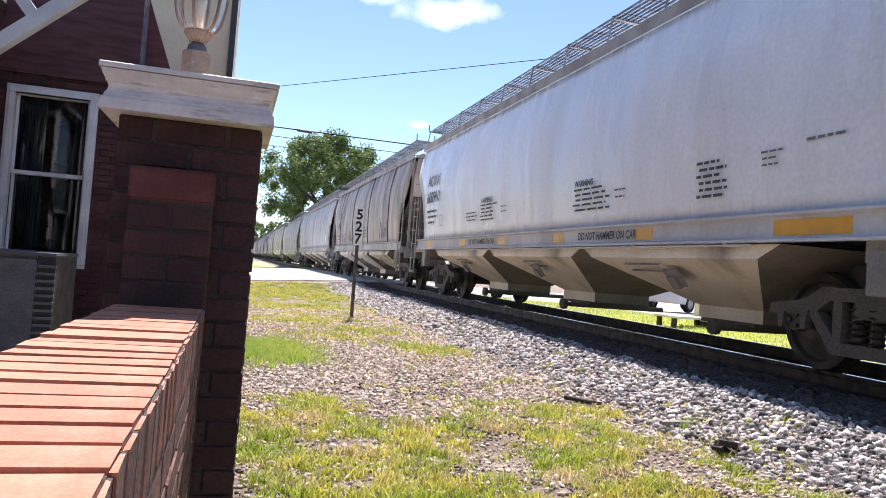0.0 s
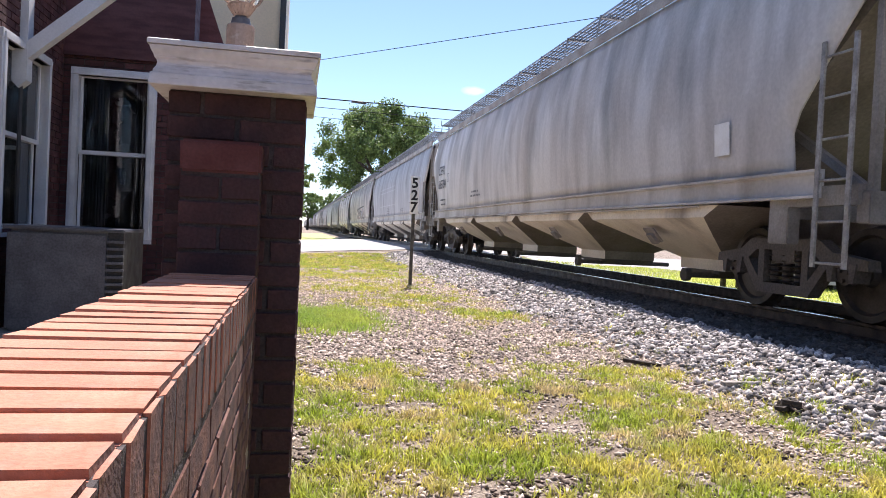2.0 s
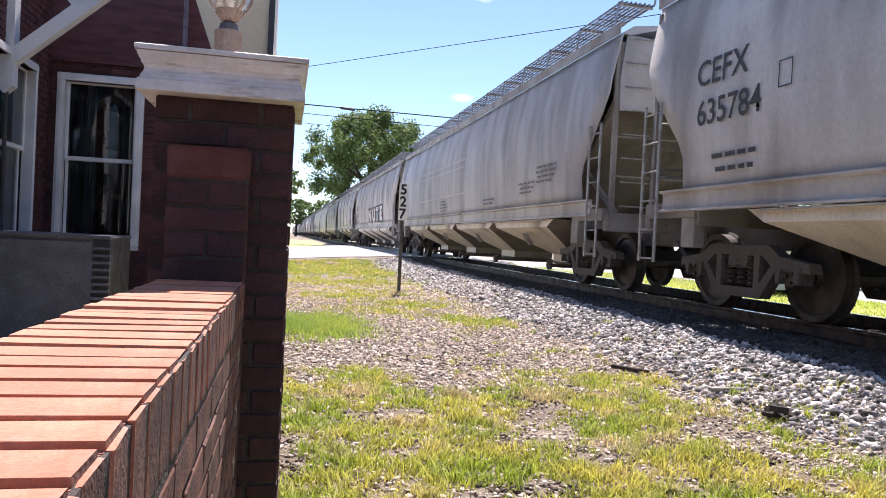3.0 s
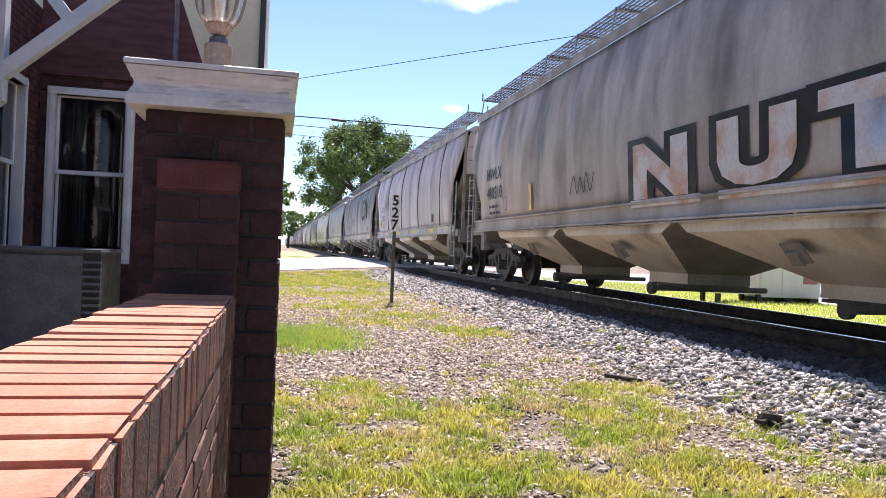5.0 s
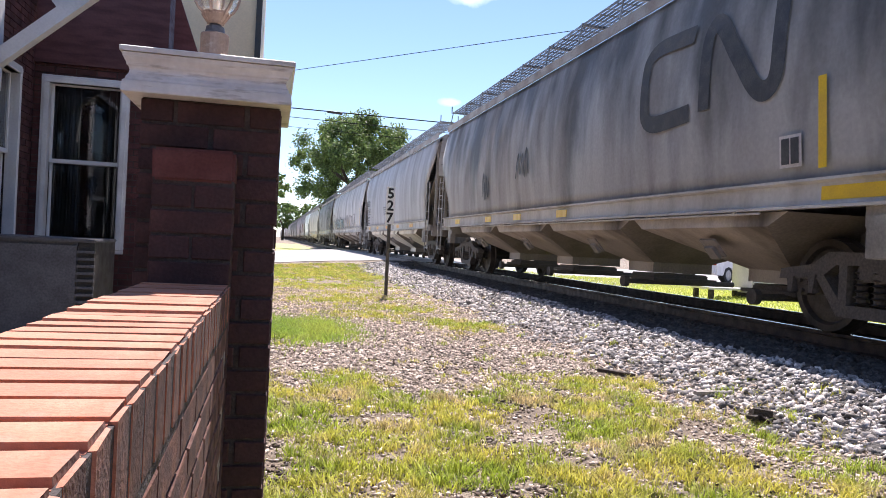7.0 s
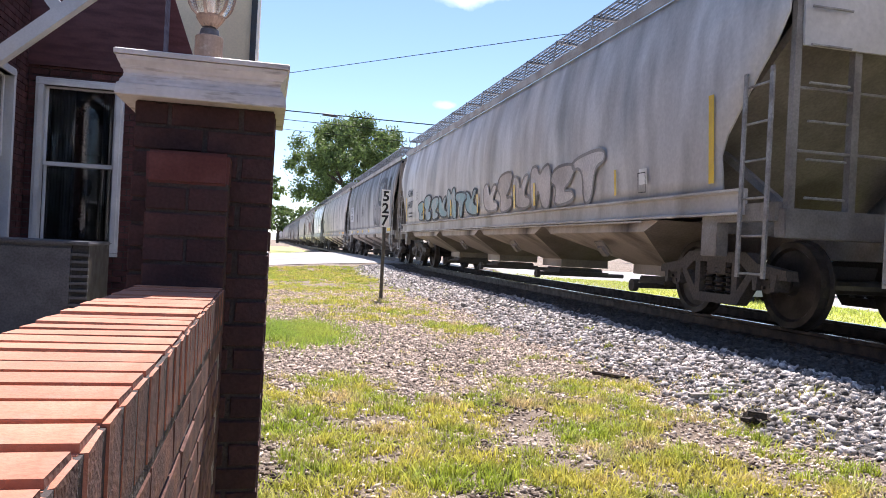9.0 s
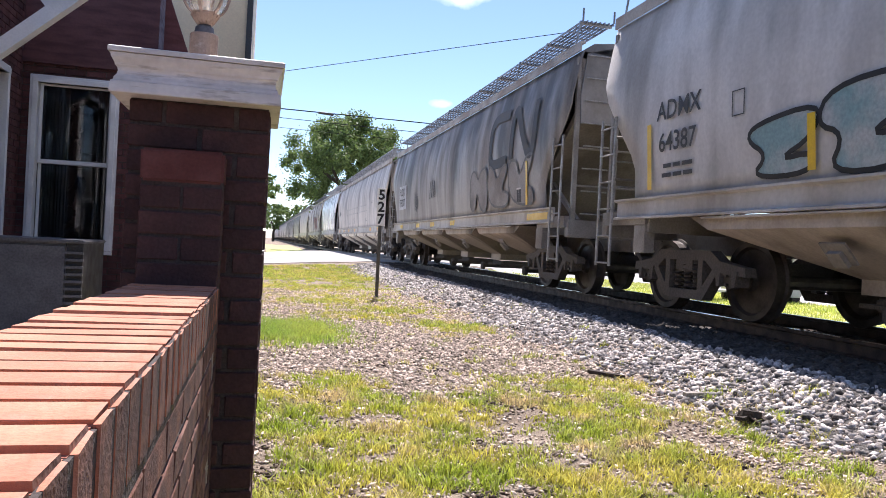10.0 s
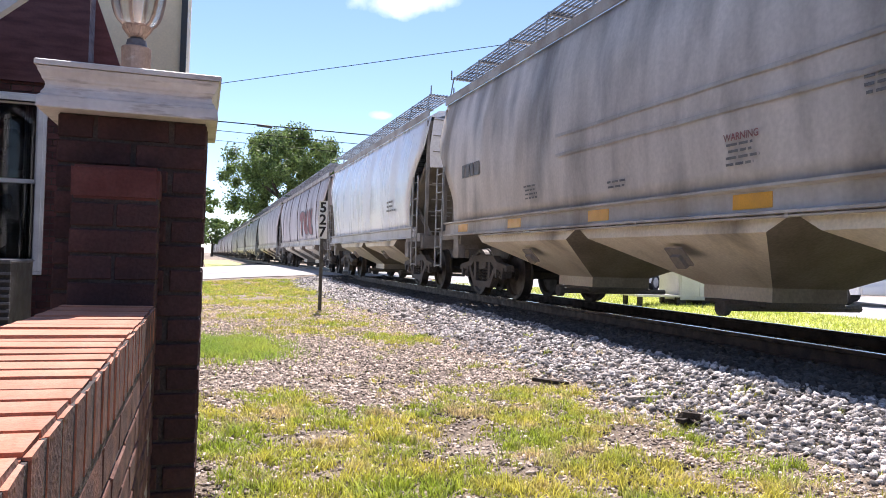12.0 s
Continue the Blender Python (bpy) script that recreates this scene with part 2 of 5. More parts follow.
M["hopper_dark"] = mat("hopper_dirty", (0.50, 0.43, 0.37), 0.75, 0, (0.36, 0.30, 0.25), 1.1, 30, 0.15, (1, 1.5, 0.5), 0.1, color3=(0.07, 0.055, 0.045),
                       scale3=0.9, spread3=(0.5, 0.75), stretch3=(1, 1.6, 0.8))
M["end_brown"] = mat("end_brown", (0.25, 0.22, 0.195), 0.85, 0, (0.14, 0.118, 0.10), 1.2, 30, 0.2, (1, 1, 0.5), 0.15)
# car paints: colour, run-off, grime
PAINT = {
    "white": rusty_steel("paint_white", (0.84, 0.85, 0.88), (0.80, 0.81, 0.84), (0.72, 0.72, 0.74), 0.3, (2.4, 3.6, 0.05), 0.4),
    "silver": rusty_steel("paint_silver", (0.50, 0.49, 0.495), (0.43, 0.42, 0.425), (0.29, 0.28, 0.275), 0.5, (2.4, 3.8, 0.08)),
    "grey": rusty_steel("paint_grey", (0.65, 0.625, 0.605), (0.55, 0.525, 0.505), (0.33, 0.315, 0.30), 0.5, (2.0, 3.7, 0.08)),
    "warm": rusty_steel("paint_warm", (0.68, 0.62, 0.57), (0.57, 0.52, 0.475), (0.27, 0.245, 0.225), 0.5, (2.0, 3.7, 0.08)),
    "mauve": rusty_steel("paint_mauve", (0.64, 0.58, 0.585), (0.55, 0.495, 0.50), (0.30, 0.26, 0.262), 0.5, (2.0, 3.7, 0.10)),
    "dark": rusty_steel("paint_dark", (0.42, 0.40, 0.385), (0.33, 0.31, 0.30), (0.13, 0.125, 0.122), 0.5, (1.7, 3.4, 0.16)),
    "brown": rusty_steel("paint_brown", (0.60, 0.54, 0.49), (0.49, 0.435, 0.39), (0.22, 0.195, 0.175), 0.5, (1.9, 3.5, 0.10)),
}


# ---------- mesh helpers ----------
def mesh_of(bm, name, material, smooth=False):
    me = bpy.data.meshes.new(name)
    bm.normal_update()
    bm.to_mesh(me)
    bm.free()
    me.materials.append(material)
    if smooth:
        me.polygons.foreach_set("use_smooth", [True] * len(me.polygons))
    return me


def put(name, me, parent=None, m=None, label=""):
    """Links a mesh as one object, under a parent if given."""
    ob = new(name, me)
    if parent is not None:
        ob.parent = parent
    if m is not None:
        ob.matrix_basis = m
    if label:
        ob["label"] = label
    return ob


def part(name, bm, material, parent=None, label="", smooth=False, m=None):
    return put(name, mesh_of(bm, name, material, smooth), parent, m, label)


def thing(name, label, category, m=None, group="", kind=""):
    ob = new(name)
    ob.empty_display_size = 0.2
    if m is not None:
        ob.matrix_basis = m
    return tagged(ob, label, category, group, kind)


def box(bm, x0, x1, y0, y1, z0, z1, bevel=0.0):
    r = bmesh.ops.create_cube(bm, size=1, matrix=Matrix.Translation(((x0 + x1) / 2, (y0 + y1) / 2, (z0 + z1) / 2))
                              @ Matrix.Diagonal((x1 - x0, y1 - y0, z1 - z0, 1)))
    if bevel:
        es = list({e for v in r["verts"] for e in v.link_edges})
        bmesh.ops.bevel(bm, geom=es, offset=bevel, segments=1 if bevel < 0.0045 else 2, affect="EDGES")


def rod(bm, a, b, r, seg=8, r2=None):
    a, b = Vector(a), Vector(b)
    d = b - a
    m = Matrix.Translation((a + b) / 2) @ d.to_track_quat("Z", "Y").to_matrix().to_4x4()
    bmesh.ops.create_cone(bm, cap_ends=True, segments=seg, radius1=r, radius2=r if r2 is None else r2, depth=d.length, matrix=m)


def beam(bm, a, b, w, h, up=(0, 0, 1)):
    """A square bar from a to b."""
    a, b = Vector(a), Vector(b)
    d = (b - a).normalized()
    s = d.cross(Vector(up)).normalized() * w / 2
    u = s.cross(d).normalized() * h / 2
    vs = [bm.verts.new(p + i * s + j * u) for p in (a, b) for i, j in ((-1, -1), (1, -1), (1, 1), (-1, 1))]
    for f in ((0, 1, 2, 3), (7, 6, 5, 4), (0, 4, 5, 1), (1, 5, 6, 2), (2, 6, 7, 3), (3, 7, 4, 0)):
        bm.faces.new([vs[i] for i in f])


def prism(bm, outline, axis, lo, hi):
    """An outline in the two other axes, drawn out along one axis from lo to hi."""
    def at(p, h):
        return {"x": (h, p[0], p[1]), "y": (p[0], h, p[1]), "z": (p[0], p[1], h)}[axis]
    a = [bm.verts.new(at(p, lo)) for p in outline]
    b = [bm.verts.new(at(p, hi)) for p in outline]
    n = len(outline)
    fs = [bm.faces.new(a[::-1]), bm.faces.new(b)]
    for i in range(n):
        fs.append(bm.faces.new((a[i], a[(i + 1) % n], b[(i + 1) % n], b[i])))
    bmesh.ops.recalc_face_normals(bm, faces=fs)


def lathe(bm, profile, seg=20, m=None):
    """Turns a profile of (radius, height) round z."""
    rings = []
    for r, z in profile:
        ring = [bm.verts.new((r * math.cos(2 * math.pi * i / seg), r * math.sin(2 * math.pi * i / seg), z)) for i in range(seg)]
        rings.append(ring)
    fs = []
    for a, b in zip(rings, rings[1:]):
        for i in range(seg):
            fs.append(bm.faces.new((a[i], a[(i + 1) % seg], b[(i + 1) % seg], b[i])))
    fs.append(bm.faces.new(rings[0][::-1]))
    fs.append(bm.faces.new(rings[-1]))
    if m is not None:
        bmesh.ops.transform(bm, matrix=m, verts=[v for ring in rings for v in ring])
    bmesh.ops.recalc_face_normals(bm, faces=fs)


def sheet(bm, grid, inward):
    """A curved plate: a grid of outer points and the same grid moved inward, closed round the rim."""
    inward = Vector(inward)
    n, k = len(grid), len(grid[0])
    o = [[bm.verts.new(p) for p in row] for row in grid]
    q = [[bm.verts.new(Vector(p) + inward) for p in row] for row in grid]
    fs = []
    for i in range(n - 1):
        for j in range(k - 1):
            fs.append(bm.faces.new((o[i][j], o[i + 1][j], o[i + 1][j + 1], o[i][j + 1])))
            fs.append(bm.faces.new((q[i][j], q[i][j + 1], q[i + 1][j + 1], q[i + 1][j])))
    rim = [(i, 0) for i in range(n)] + [(n - 1, j) for j in range(1, k)] + [(i, k - 1) for i in range(n - 2, -1, -1)] + [(0, j) for j in range(k - 2, 0, -1)]
    for (a, b), (c, d) in zip(rim, rim[1:] + rim[:1]):
        fs.append(bm.faces.new((o[a][b], q[a][b], q[c][d], o[c][d])))
    bmesh.ops.recalc_face_normals(bm, faces=fs)


def lettering(text, size, fat=0.0, wide=1.0):
    """Flat letters of the built-in font as a mesh in x and y."""
    cu = bpy.data.curves.new("letters", "FONT")
    cu.body, cu.size, cu.offset, cu.resolution_u, cu.extrude = text, size, fat, 3, 0.0
    cu.space_line = 1.0
    ob = new("letters", cu)
    me = bpy.data.meshes.new_from_object(ob.evaluated_get(bpy.context.evaluated_depsgraph_get()))
    bpy.data.objects.remove(ob)
    bpy.data.curves.remove(cu)
    for v in me.vertices:
        v.co.x *= wide
    return me


# ---------- ground ----------
TRACK, RAIL_Z = 7.055, 0.45
ROAD_Y0, ROAD_Y1 = 28.8, 50.0


def smooth(a, b, x):
    t = np.clip((x - a) / (b - a), 0, 1)
    return t * t * (3 - 2 * t)


def height(x, y):
    """The lie of the land: lawn, ballast shoulder, track bed, road crossing."""
    d = np.abs(np.asarray(x, float) - TRACK)
    y = np.asarray(y, float)
    bed = 0.25 * (1 - smooth(1.75, 3.05, d))
    cross = smooth(25.5, 30, y) * (1 - smooth(50, 55, y))
    ramp_h = 0.425 * (1 - smooth(1.6, 9.0, d))
    far = 0.12 * smooth(3.0, 5.0, np.asarray(x, float) - TRACK)
    return np.maximum(bed * (1 - cross) + ramp_h * cross, far * (1 - cross))


def field(name, xs, ys, lift, material, **tags):
    X, Y = np.meshgrid(xs, ys)
    Z = height(X, Y) + lift
    k = len(xs)
    vs = np.stack([X.ravel(), Y.ravel(), Z.ravel()], 1)
    fs = [(j * k + i, j * k + i + 1, (j + 1) * k + i + 1, (j + 1) * k + i) for j in range(len(ys) - 1) for i in range(k - 1)]
    me = bpy.data.meshes.new(name)
    me.from_pydata(vs.tolist(), [], fs)
    me.materials.append(material)
    me.polygons.foreach_set("use_smooth", [True] * len(fs))
    return tagged(put(name, me), **tags)


def steps(*spans):
    out = []
    for a, b, n in spans:
        out += list(np.linspace(a, b, n, endpoint=False))
    return np.array(out + [spans[-1][1]])


field("ground", steps((-2500, -60, 6), (-60, -4, 12), (-4, 12, 90), (12, 60, 24), (60, 2500, 8)),
      steps((-2500, -40, 6), (-40, 0, 14), (0, 60, 150), (60, 200, 40), (200, 2500, 10)), 0.0, M["earth"],
      label="dry earth with thin gravel and worn lawn", category="ground", kind="structure")
field("road", steps((-40, 0, 10), (0, 16, 60), (16, 60, 12)), steps((ROAD_Y0, 31, 6), (31, 50, 12)), 0.02, M["road"],
      label="pale concrete road crossing the railway track", category="road", kind="structure")
field("road_side", steps((14.5, 30, 10)), steps((-60, 28.7, 20)), 0.02, M["road"],
      label="pale sunlit road running beside the railway", category="road", kind="structure")
field("road_apron", steps((9.85, 14.45, 8)), steps((20.85, 28.7, 12)), 0.02, M["road"],
      label="pale sunlit concrete apron beyond the track", category="road", kind="structure")
field("road_far", steps((-40, 1.0, 8)), steps((50.1, 110, 14)), 0.02, M["road"],
      label="pale sunlit paved yard beyond the crossing", category="road", kind="structure")
field("lawn_far", steps((9.6, 14.4, 14)), steps((-60, 20.8, 60)), 0.015, M["lawn_far"],
      label="short bright green lawn beyond the track", category="lawn", kind="structure")
field("lawn_beyond", steps((1.2, 4.6, 8)), steps((58, 120, 20)), 0.03, M["lawn_far"],
      label="strip of green grass beyond the crossing", category="lawn", kind="structure")

# added dark sheet: supplies the shade seen between the ballast stones
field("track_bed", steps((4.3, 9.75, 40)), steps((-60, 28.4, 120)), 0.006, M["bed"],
      label="dark sheet under the ballast, standing for the shade between its stones", category="track bed", kind="structure")

# ---------- track ----------
track = thing("railway_track", "steel rails on dark wooden ties bedded in grey ballast", "railway track", kind="structure")
for sx in (-0.755, 0.755):
    bm = bmesh.new()
    prism(bm, [(-0.07, -0.17), (0.07, -0.17), (0.07, -0.155), (0.012, -0.14), (0.012, -0.045), (0.036, -0.035), (0.036, -0.004), (-0.036, -0.004),
               (-0.036, -0.035), (-0.012, -0.045), (-0.012, -0.14), (-0.07, -0.155)], "y", -80, 600)
    r = part("rail", bm, M["rail"], track, m=pose(TRACK + sx, 0, RAIL_Z))
    bm = bmesh.new()
    prism(bm, [(-0.034, -0.004), (0.034, -0.004), (0.030, 0.0), (-0.030, 0.0)], "y", -80, 600)
    part("rail_head", bm, M["rail_top"], r, "polished running surface of the rail")
bm = bmesh.new()
box(bm, -1.3, 1.3, -0.115, 0.115, -0.32, -0.172, 0.012)
tie_me = mesh_of(bm, "tie", M["tie"])
for i in range(150):
    put("tie", tie_me, track, pose(TRACK + random.uniform(-0.03, 0.03), -6 + i * 0.53, RAIL_Z, 0, 0, random.uniform(-1, 1)))

# ---------- freight cars ----------
# A car's own space: y along the track, z up from the rail head; its near side faces -x.
SECTION = [(1.30, 1.515), (1.55, 1.535), (1.9, 1.56), (2.3, 1.575), (2.7, 1.57), (3.05, 1.545), (3.3, 1.505), (3.5, 1.465), (3.66, 1.43), (3.80, 1.40)]
SPEED = 16.73
UP = 0.09
LIFT = pose(0, 0, UP)


def side_x(z):
    return float(np.interp(z, [s[0] for s in SECTION], [s[1] for s in SECTION]))


def cut(z, style):
    """How far the end of a side plate stands in from the car's end, at a height."""
    if style == "round":
        return float(np.interp(z, [1.3, 1.7, 2.2, 2.6, 2.9, 3.1, 3.8], [1.02, 1.05, 0.92, 0.60, 0.25, 0.04, 0.0]))
    return float(np.interp(z, [1.3, 1.75, 1.85, 2.75, 2.85, 3.8], [0.98, 1.0, 0.94, 0.12, 0.03, 0.0]))


CACHE = {}


def cached(key, build):
    if key not in CACHE:
        CACHE[key] = build()
    return CACHE[key]


def side_mesh(E, style, paint, sgn, panels):
    def build():
        bm = bmesh.new()
        rows = []
        nseg = panels * 4
        zs = [1.30, 1.5, 1.7, 1.9, 2.2, 2.45, 2.7, 2.95, 3.05, 3.2, 3.35, 3.5, 3.66, 3.80]
        for i in range(nseg + 1):
            u = i / nseg
            row = []
            for z in zs:
                half = E - cut(z, style)
                y = (2 * u - 1) * half
                ph = (u * panels) % 1.0
                pillow = 0.030 * math.sin(math.pi * ph) ** 0.8 * math.sin(math.pi * min(1, max(0, (z - 1.3) / 2.5)))
                row.append((sgn * (side_x(z) + pillow - 0.012), y, z))
            rows.append(row)
        sheet(bm, rows, (-sgn * 0.03, 0, 0))
        return mesh_of(bm, "side_plate", PAINT[paint], True)
    return cached(("side", E, style, paint, sgn, panels), build)


def seam_mesh():
    def build():
        bm = bmesh.new()
        for (z0, x0), (z1, x1) in zip(SECTION, SECTION[1:]):
            beam(bm, (-x0 - 0.008, 0, z0), (-x1 - 0.008, 0, z1), 0.014, 0.028, up=(1, 0, 0))
        return mesh_of(bm, "seam", M["truck"])
    return cached("seam", build)


def roof_mesh(E, paint):
    def build():
        bm = bmesh.new()
        prism(bm, [(-1.40, 3.80), (-1.2, 3.93), (-0.6, 4.0), (0.6, 4.0), (1.2, 3.93), (1.40, 3.80), (0.9, 3.76), (-0.9, 3.76)], "y", -E, E)
        return mesh_of(bm, "roof", PAINT[paint])
    return cached(("roof", E, paint), build)


def eave_mesh(E, sgn):
    def build():
        bm = bmesh.new()
        prism(bm, [(sgn * 1.435, 3.80), (sgn * 1.435, 3.955), (sgn * 1.34, 3.965), (sgn * 1.34, 3.93), (sgn * 1.41, 3.92), (sgn * 1.41, 3.80)], "y", -E, E)
        return mesh_of(bm, "eave", M["roof_edge"])
    return cached(("eave", E, sgn), build)


M["roof_edge"] = mat("roof_edge", (0.40, 0.36, 0.32), 0.6, 0, (0.30, 0.26, 0.23), 2, 40, 0.1, (1, 1, 1), 0.1)
M["sill_grey"] = rusty_steel("sill_grey", (0.56, 0.535, 0.51), (0.47, 0.445, 0.42), (0.3, 0.26, 0.22), 0.5, (1.0, 1.3, 0.0))
M["sill_white"] = rusty_steel("sill_white", (0.6, 0.6, 0.62), (0.53, 0.53, 0.54), (0.45, 0.44, 0.43), 0.5, (1.0, 1.3, 0.0))


def sill_mesh(E, sgn, mat_key):
    def build():
        bm = bmesh.new()
        prism(bm, [(sgn * 1.50, 1.06), (sgn * 1.585, 1.06), (sgn * 1.585, 1.085), (sgn * 1.53, 1.10), (sgn * 1.53, 1.28), (sgn * 1.585, 1.30),
                   (sgn * 1.585, 1.325), (sgn * 1.50, 1.325)], "y", -E + 0.55, E - 0.55)
        rod(bm, (sgn * 1.56, -E + 2.6, 1.035), (sgn * 1.56, E - 2.6, 1.035), 0.013, 6)
        for i in range(7):
            y = (i / 3 - 1) * (E - 3.0)
            box(bm, sgn * 1.56 - 0.012, sgn * 1.56 + 0.012, y - 0.02, y + 0.02, 1.02, 1.07)
        return mesh_of(bm, "side_sill", M[mat_key])
    return cached(("sill", E, sgn, mat_key), build)


def walkway_mesh(E, sgn):
    """An open grating: long bars, cross bars, and struts down to the eave."""
    def build():
        bm = bmesh.new()
        for i in range(8):
            x = sgn * (1.34 - i * 0.075)
            box(bm, x - 0.008, x + 0.008, -E + 0.15, E - 0.15, 4.31, 4.345)
        n = int(2 * (E - 0.2) / 0.3)
        for i in range(n + 1):
            y = -E + 0.2 + i * 2 * (E - 0.2) / n
            box(bm, sgn * 1.075 - 0.275, sgn * 1.075 + 0.275, y - 0.006, y + 0.006, 4.315, 4.335)
        n = max(6, round(2 * E / 1.55))
        for i in range(n + 1):
            y = -E + 0.25 + i * 2 * (E - 0.25) / n
            beam(bm, (sgn * 1.36, y, 4.33), (sgn * 0.80, y, 4.31), 0.05, 0.045)
            beam(bm, (sgn * 1.41, y, 3.94), (sgn * 1.35, y, 4.34), 0.03, 0.02)
            beam(bm, (sgn * 0.84, y, 3.94), (sgn * 0.84, y, 4.31), 0.03, 0.03)
        for s in (-1, 1):
            for x in (1.36, 0.82):
                rod(bm, (sgn * x, s * (E - 0.12), 4.33), (sgn * x, s * (E - 0.12), 4.52), 0.016, 6)
        return mesh_of(bm, "roof_walkway", M["grating"])
    return cached(("walk", E, sgn), build)


def bay_mesh(width, dark, meet):
    """One hopper: its slopes spread upward until they meet the next one's at a given height."""
    def build():
        bm = bmesh.new()
        q = (0.13 if dark else 0.15) * width
        h, low_z = width / 2, 0.56 if dark else 0.48
        waist = q + (h - q) * (1.0 - low_z) / (meet - low_z)
        rings = [(1.49, h, meet), (1.50, waist, 1.0), (0.5, q, low_z), (0.5, q, low_z - 0.15)]
        vs = [[bm.verts.new((sx * x, sy * y, z)) for sx, sy in ((-1, -1), (1, -1), (1, 1), (-1, 1))] for x, y, z in rings]
        fs = [bm.faces.new(vs[0]), bm.faces.new(vs[3][::-1])]
        for a, b in zip(vs, vs[1:]):
            for i in range(4):
                fs.append(bm.faces.new((a[i], a[(i + 1) % 4], b[(i + 1) % 4], b[i])))
        bmesh.ops.recalc_face_normals(bm, faces=fs)
        me = mesh_of(bm, "hopper_bay", M["hopper_dark" if dark else "hopper"])
        me.materials.append(M["slope_dirt_shade"])
        # slopes facing along the track get the dirty brown that includes their shade
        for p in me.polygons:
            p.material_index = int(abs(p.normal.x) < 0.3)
        return me
    return cached(("bay", round(width, 2), dark, meet), build)


def outlet_mesh():
    def build():
        bm = bmesh.new()
        box(bm, -0.46, 0.46, -0.38, 0.38, 0.25, 0.39, 0.02)
        box(bm, -0.53, 0.53, -0.5, 0.5, 0.285, 0.325)
        rod(bm, (-0.95, -0.3, 0.26), (0.95, -0.3, 0.26), 0.04, 8)
        lathe(bm, [(0.0, 0), (0.09, 0), (0.09, 0.08), (0.0, 0.08)], 10, pose(-0.95, -0.3, 0.26, 0, 90, 0))
        return mesh_of(bm, "outlet_gate", M["truck"])
    return cached("outlet", build)


def hatch_box_mesh():
    def build():
        bm = bmesh.new()
        d = Vector((0.44, 0, -0.5)).normalized()
        out = Vector((-d.z, 0, d.x)) * -0.02
        up = out.normalized()
        p = Vector((-1.40, -0.1, 0.88)) + up * 0.012
        beam(bm, p, p + d * 0.24, 0.30, 0.02, up=up)
        p += up * 0.03 + d * 0.08
        beam(bm, p, p + d * 0.16, 0.16, 0.05, up=up)
        return mesh_of(bm, "vibrator_bracket", M["end_brown"])
    return cached("vib", build)


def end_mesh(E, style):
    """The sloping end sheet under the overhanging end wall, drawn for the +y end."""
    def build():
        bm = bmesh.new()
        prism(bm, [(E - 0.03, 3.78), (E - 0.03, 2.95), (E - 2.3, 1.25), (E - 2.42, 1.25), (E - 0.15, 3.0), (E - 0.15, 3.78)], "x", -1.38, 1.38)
        return mesh_of(bm, "end_sheet", M["end_brown"])
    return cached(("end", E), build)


def wall_mesh(E, paint):
    def build():
        bm = bmesh.new()
        prism(bm, [(-1.36, 2.74), (1.36, 2.74), (1.38, 3.2), (1.30, 3.86), (0.6, 4.05), (-0.6, 4.05), (-1.30, 3.86), (-1.38, 3.2)], "y", E - 0.028, E)
        return mesh_of(bm, "end_wall", PAINT[paint])
    return cached(("wall", E, paint), build)


def frame_mesh(E):
    """End platform, corner posts and braces, drawn for the +y end."""
    def build():
        bm = bmesh.new()
        box(bm, -1.48, 1.48, E - 1.35, E - 1.22, 0.98, 1.26)
        box(bm, -1.48, 1.48, E - 0.16, E, 0.92, 1.2, 0.01)
        for s in (-1, 1):
            box(bm, s * 1.46 - 0.06, s * 1.46 + 0.06, E - 1.3, E - 0.1, 1.08, 1.26)
            box(bm, s * 1.40 - 0.035, s * 1.40 + 0.035, E - 0.1, E - 0.03, 1.2, 3.8)
            box(bm, s * 0.72 - 0.04, s * 0.72 + 0.04, E - 0.12, E - 0.04, 1.2, 2.96)
            beam(bm, (s * 1.2, E - 0.3, 1.2), (s * 1.2, E - 1.55, 1.95), 0.06, 0.08)
            box(bm, s * 1.45 - 0.05, s * 1.45 + 0.09, E - 1.28, E - 0.98, 0.72, 1.08, 0.01)
        for z in (1.75, 2.35):
            rod(bm, (-1.4, E - 0.06, z), (1.4, E - 0.06, z), 0.018, 6)
        box(bm, -0.38, 0.38, E - 2.6, E, 0.74, 1.02)
        return mesh_of(bm, "end_frame", M["frame_paint"])
    return cached(("frame", E), build)


# dirt brown, darkened to stand for shade on the bay slopes
M["slope_dirt_shade"] = mat("slope_dirt_shade", (0.27, 0.23, 0.195), 0.85, 0, (0.19, 0.155, 0.13), 1.2, 30, 0.2, (1, 1, 0.5), 0.15)
M["frame_paint"] = mat("frame_paint", (0.30, 0.275, 0.25), 0.65, 0, (0.20, 0.175, 0.155), 2, 40, 0.2, vary=0.15)


def ladder_mesh(kind):
    def build():
        bm = bmesh.new()
        if kind == "side":
            for y in (-0.20, 0.20):
                beam(bm, (0, y, 0.52), (0, y, 2.55), 0.05, 0.022, up=(1, 0, 0))
            for i in range(6):
                rod(bm, (-0.015, -0.2, 0.56 + i * 0.37), (-0.015, 0.2, 0.56 + i * 0.37), 0.013, 6)
        else:
            for x in (-0.22, 0.22):
                beam(bm, (x, 0, 1.15), (x, 0, 4.1), 0.05, 0.022)
            for i in range(8):
                rod(bm, (-0.22, 0.01, 1.3 + i * 0.36), (0.22, 0.01, 1.3 + i * 0.36), 0.013, 6)
        return mesh_of(bm, "ladder", M["ladder_steel"])
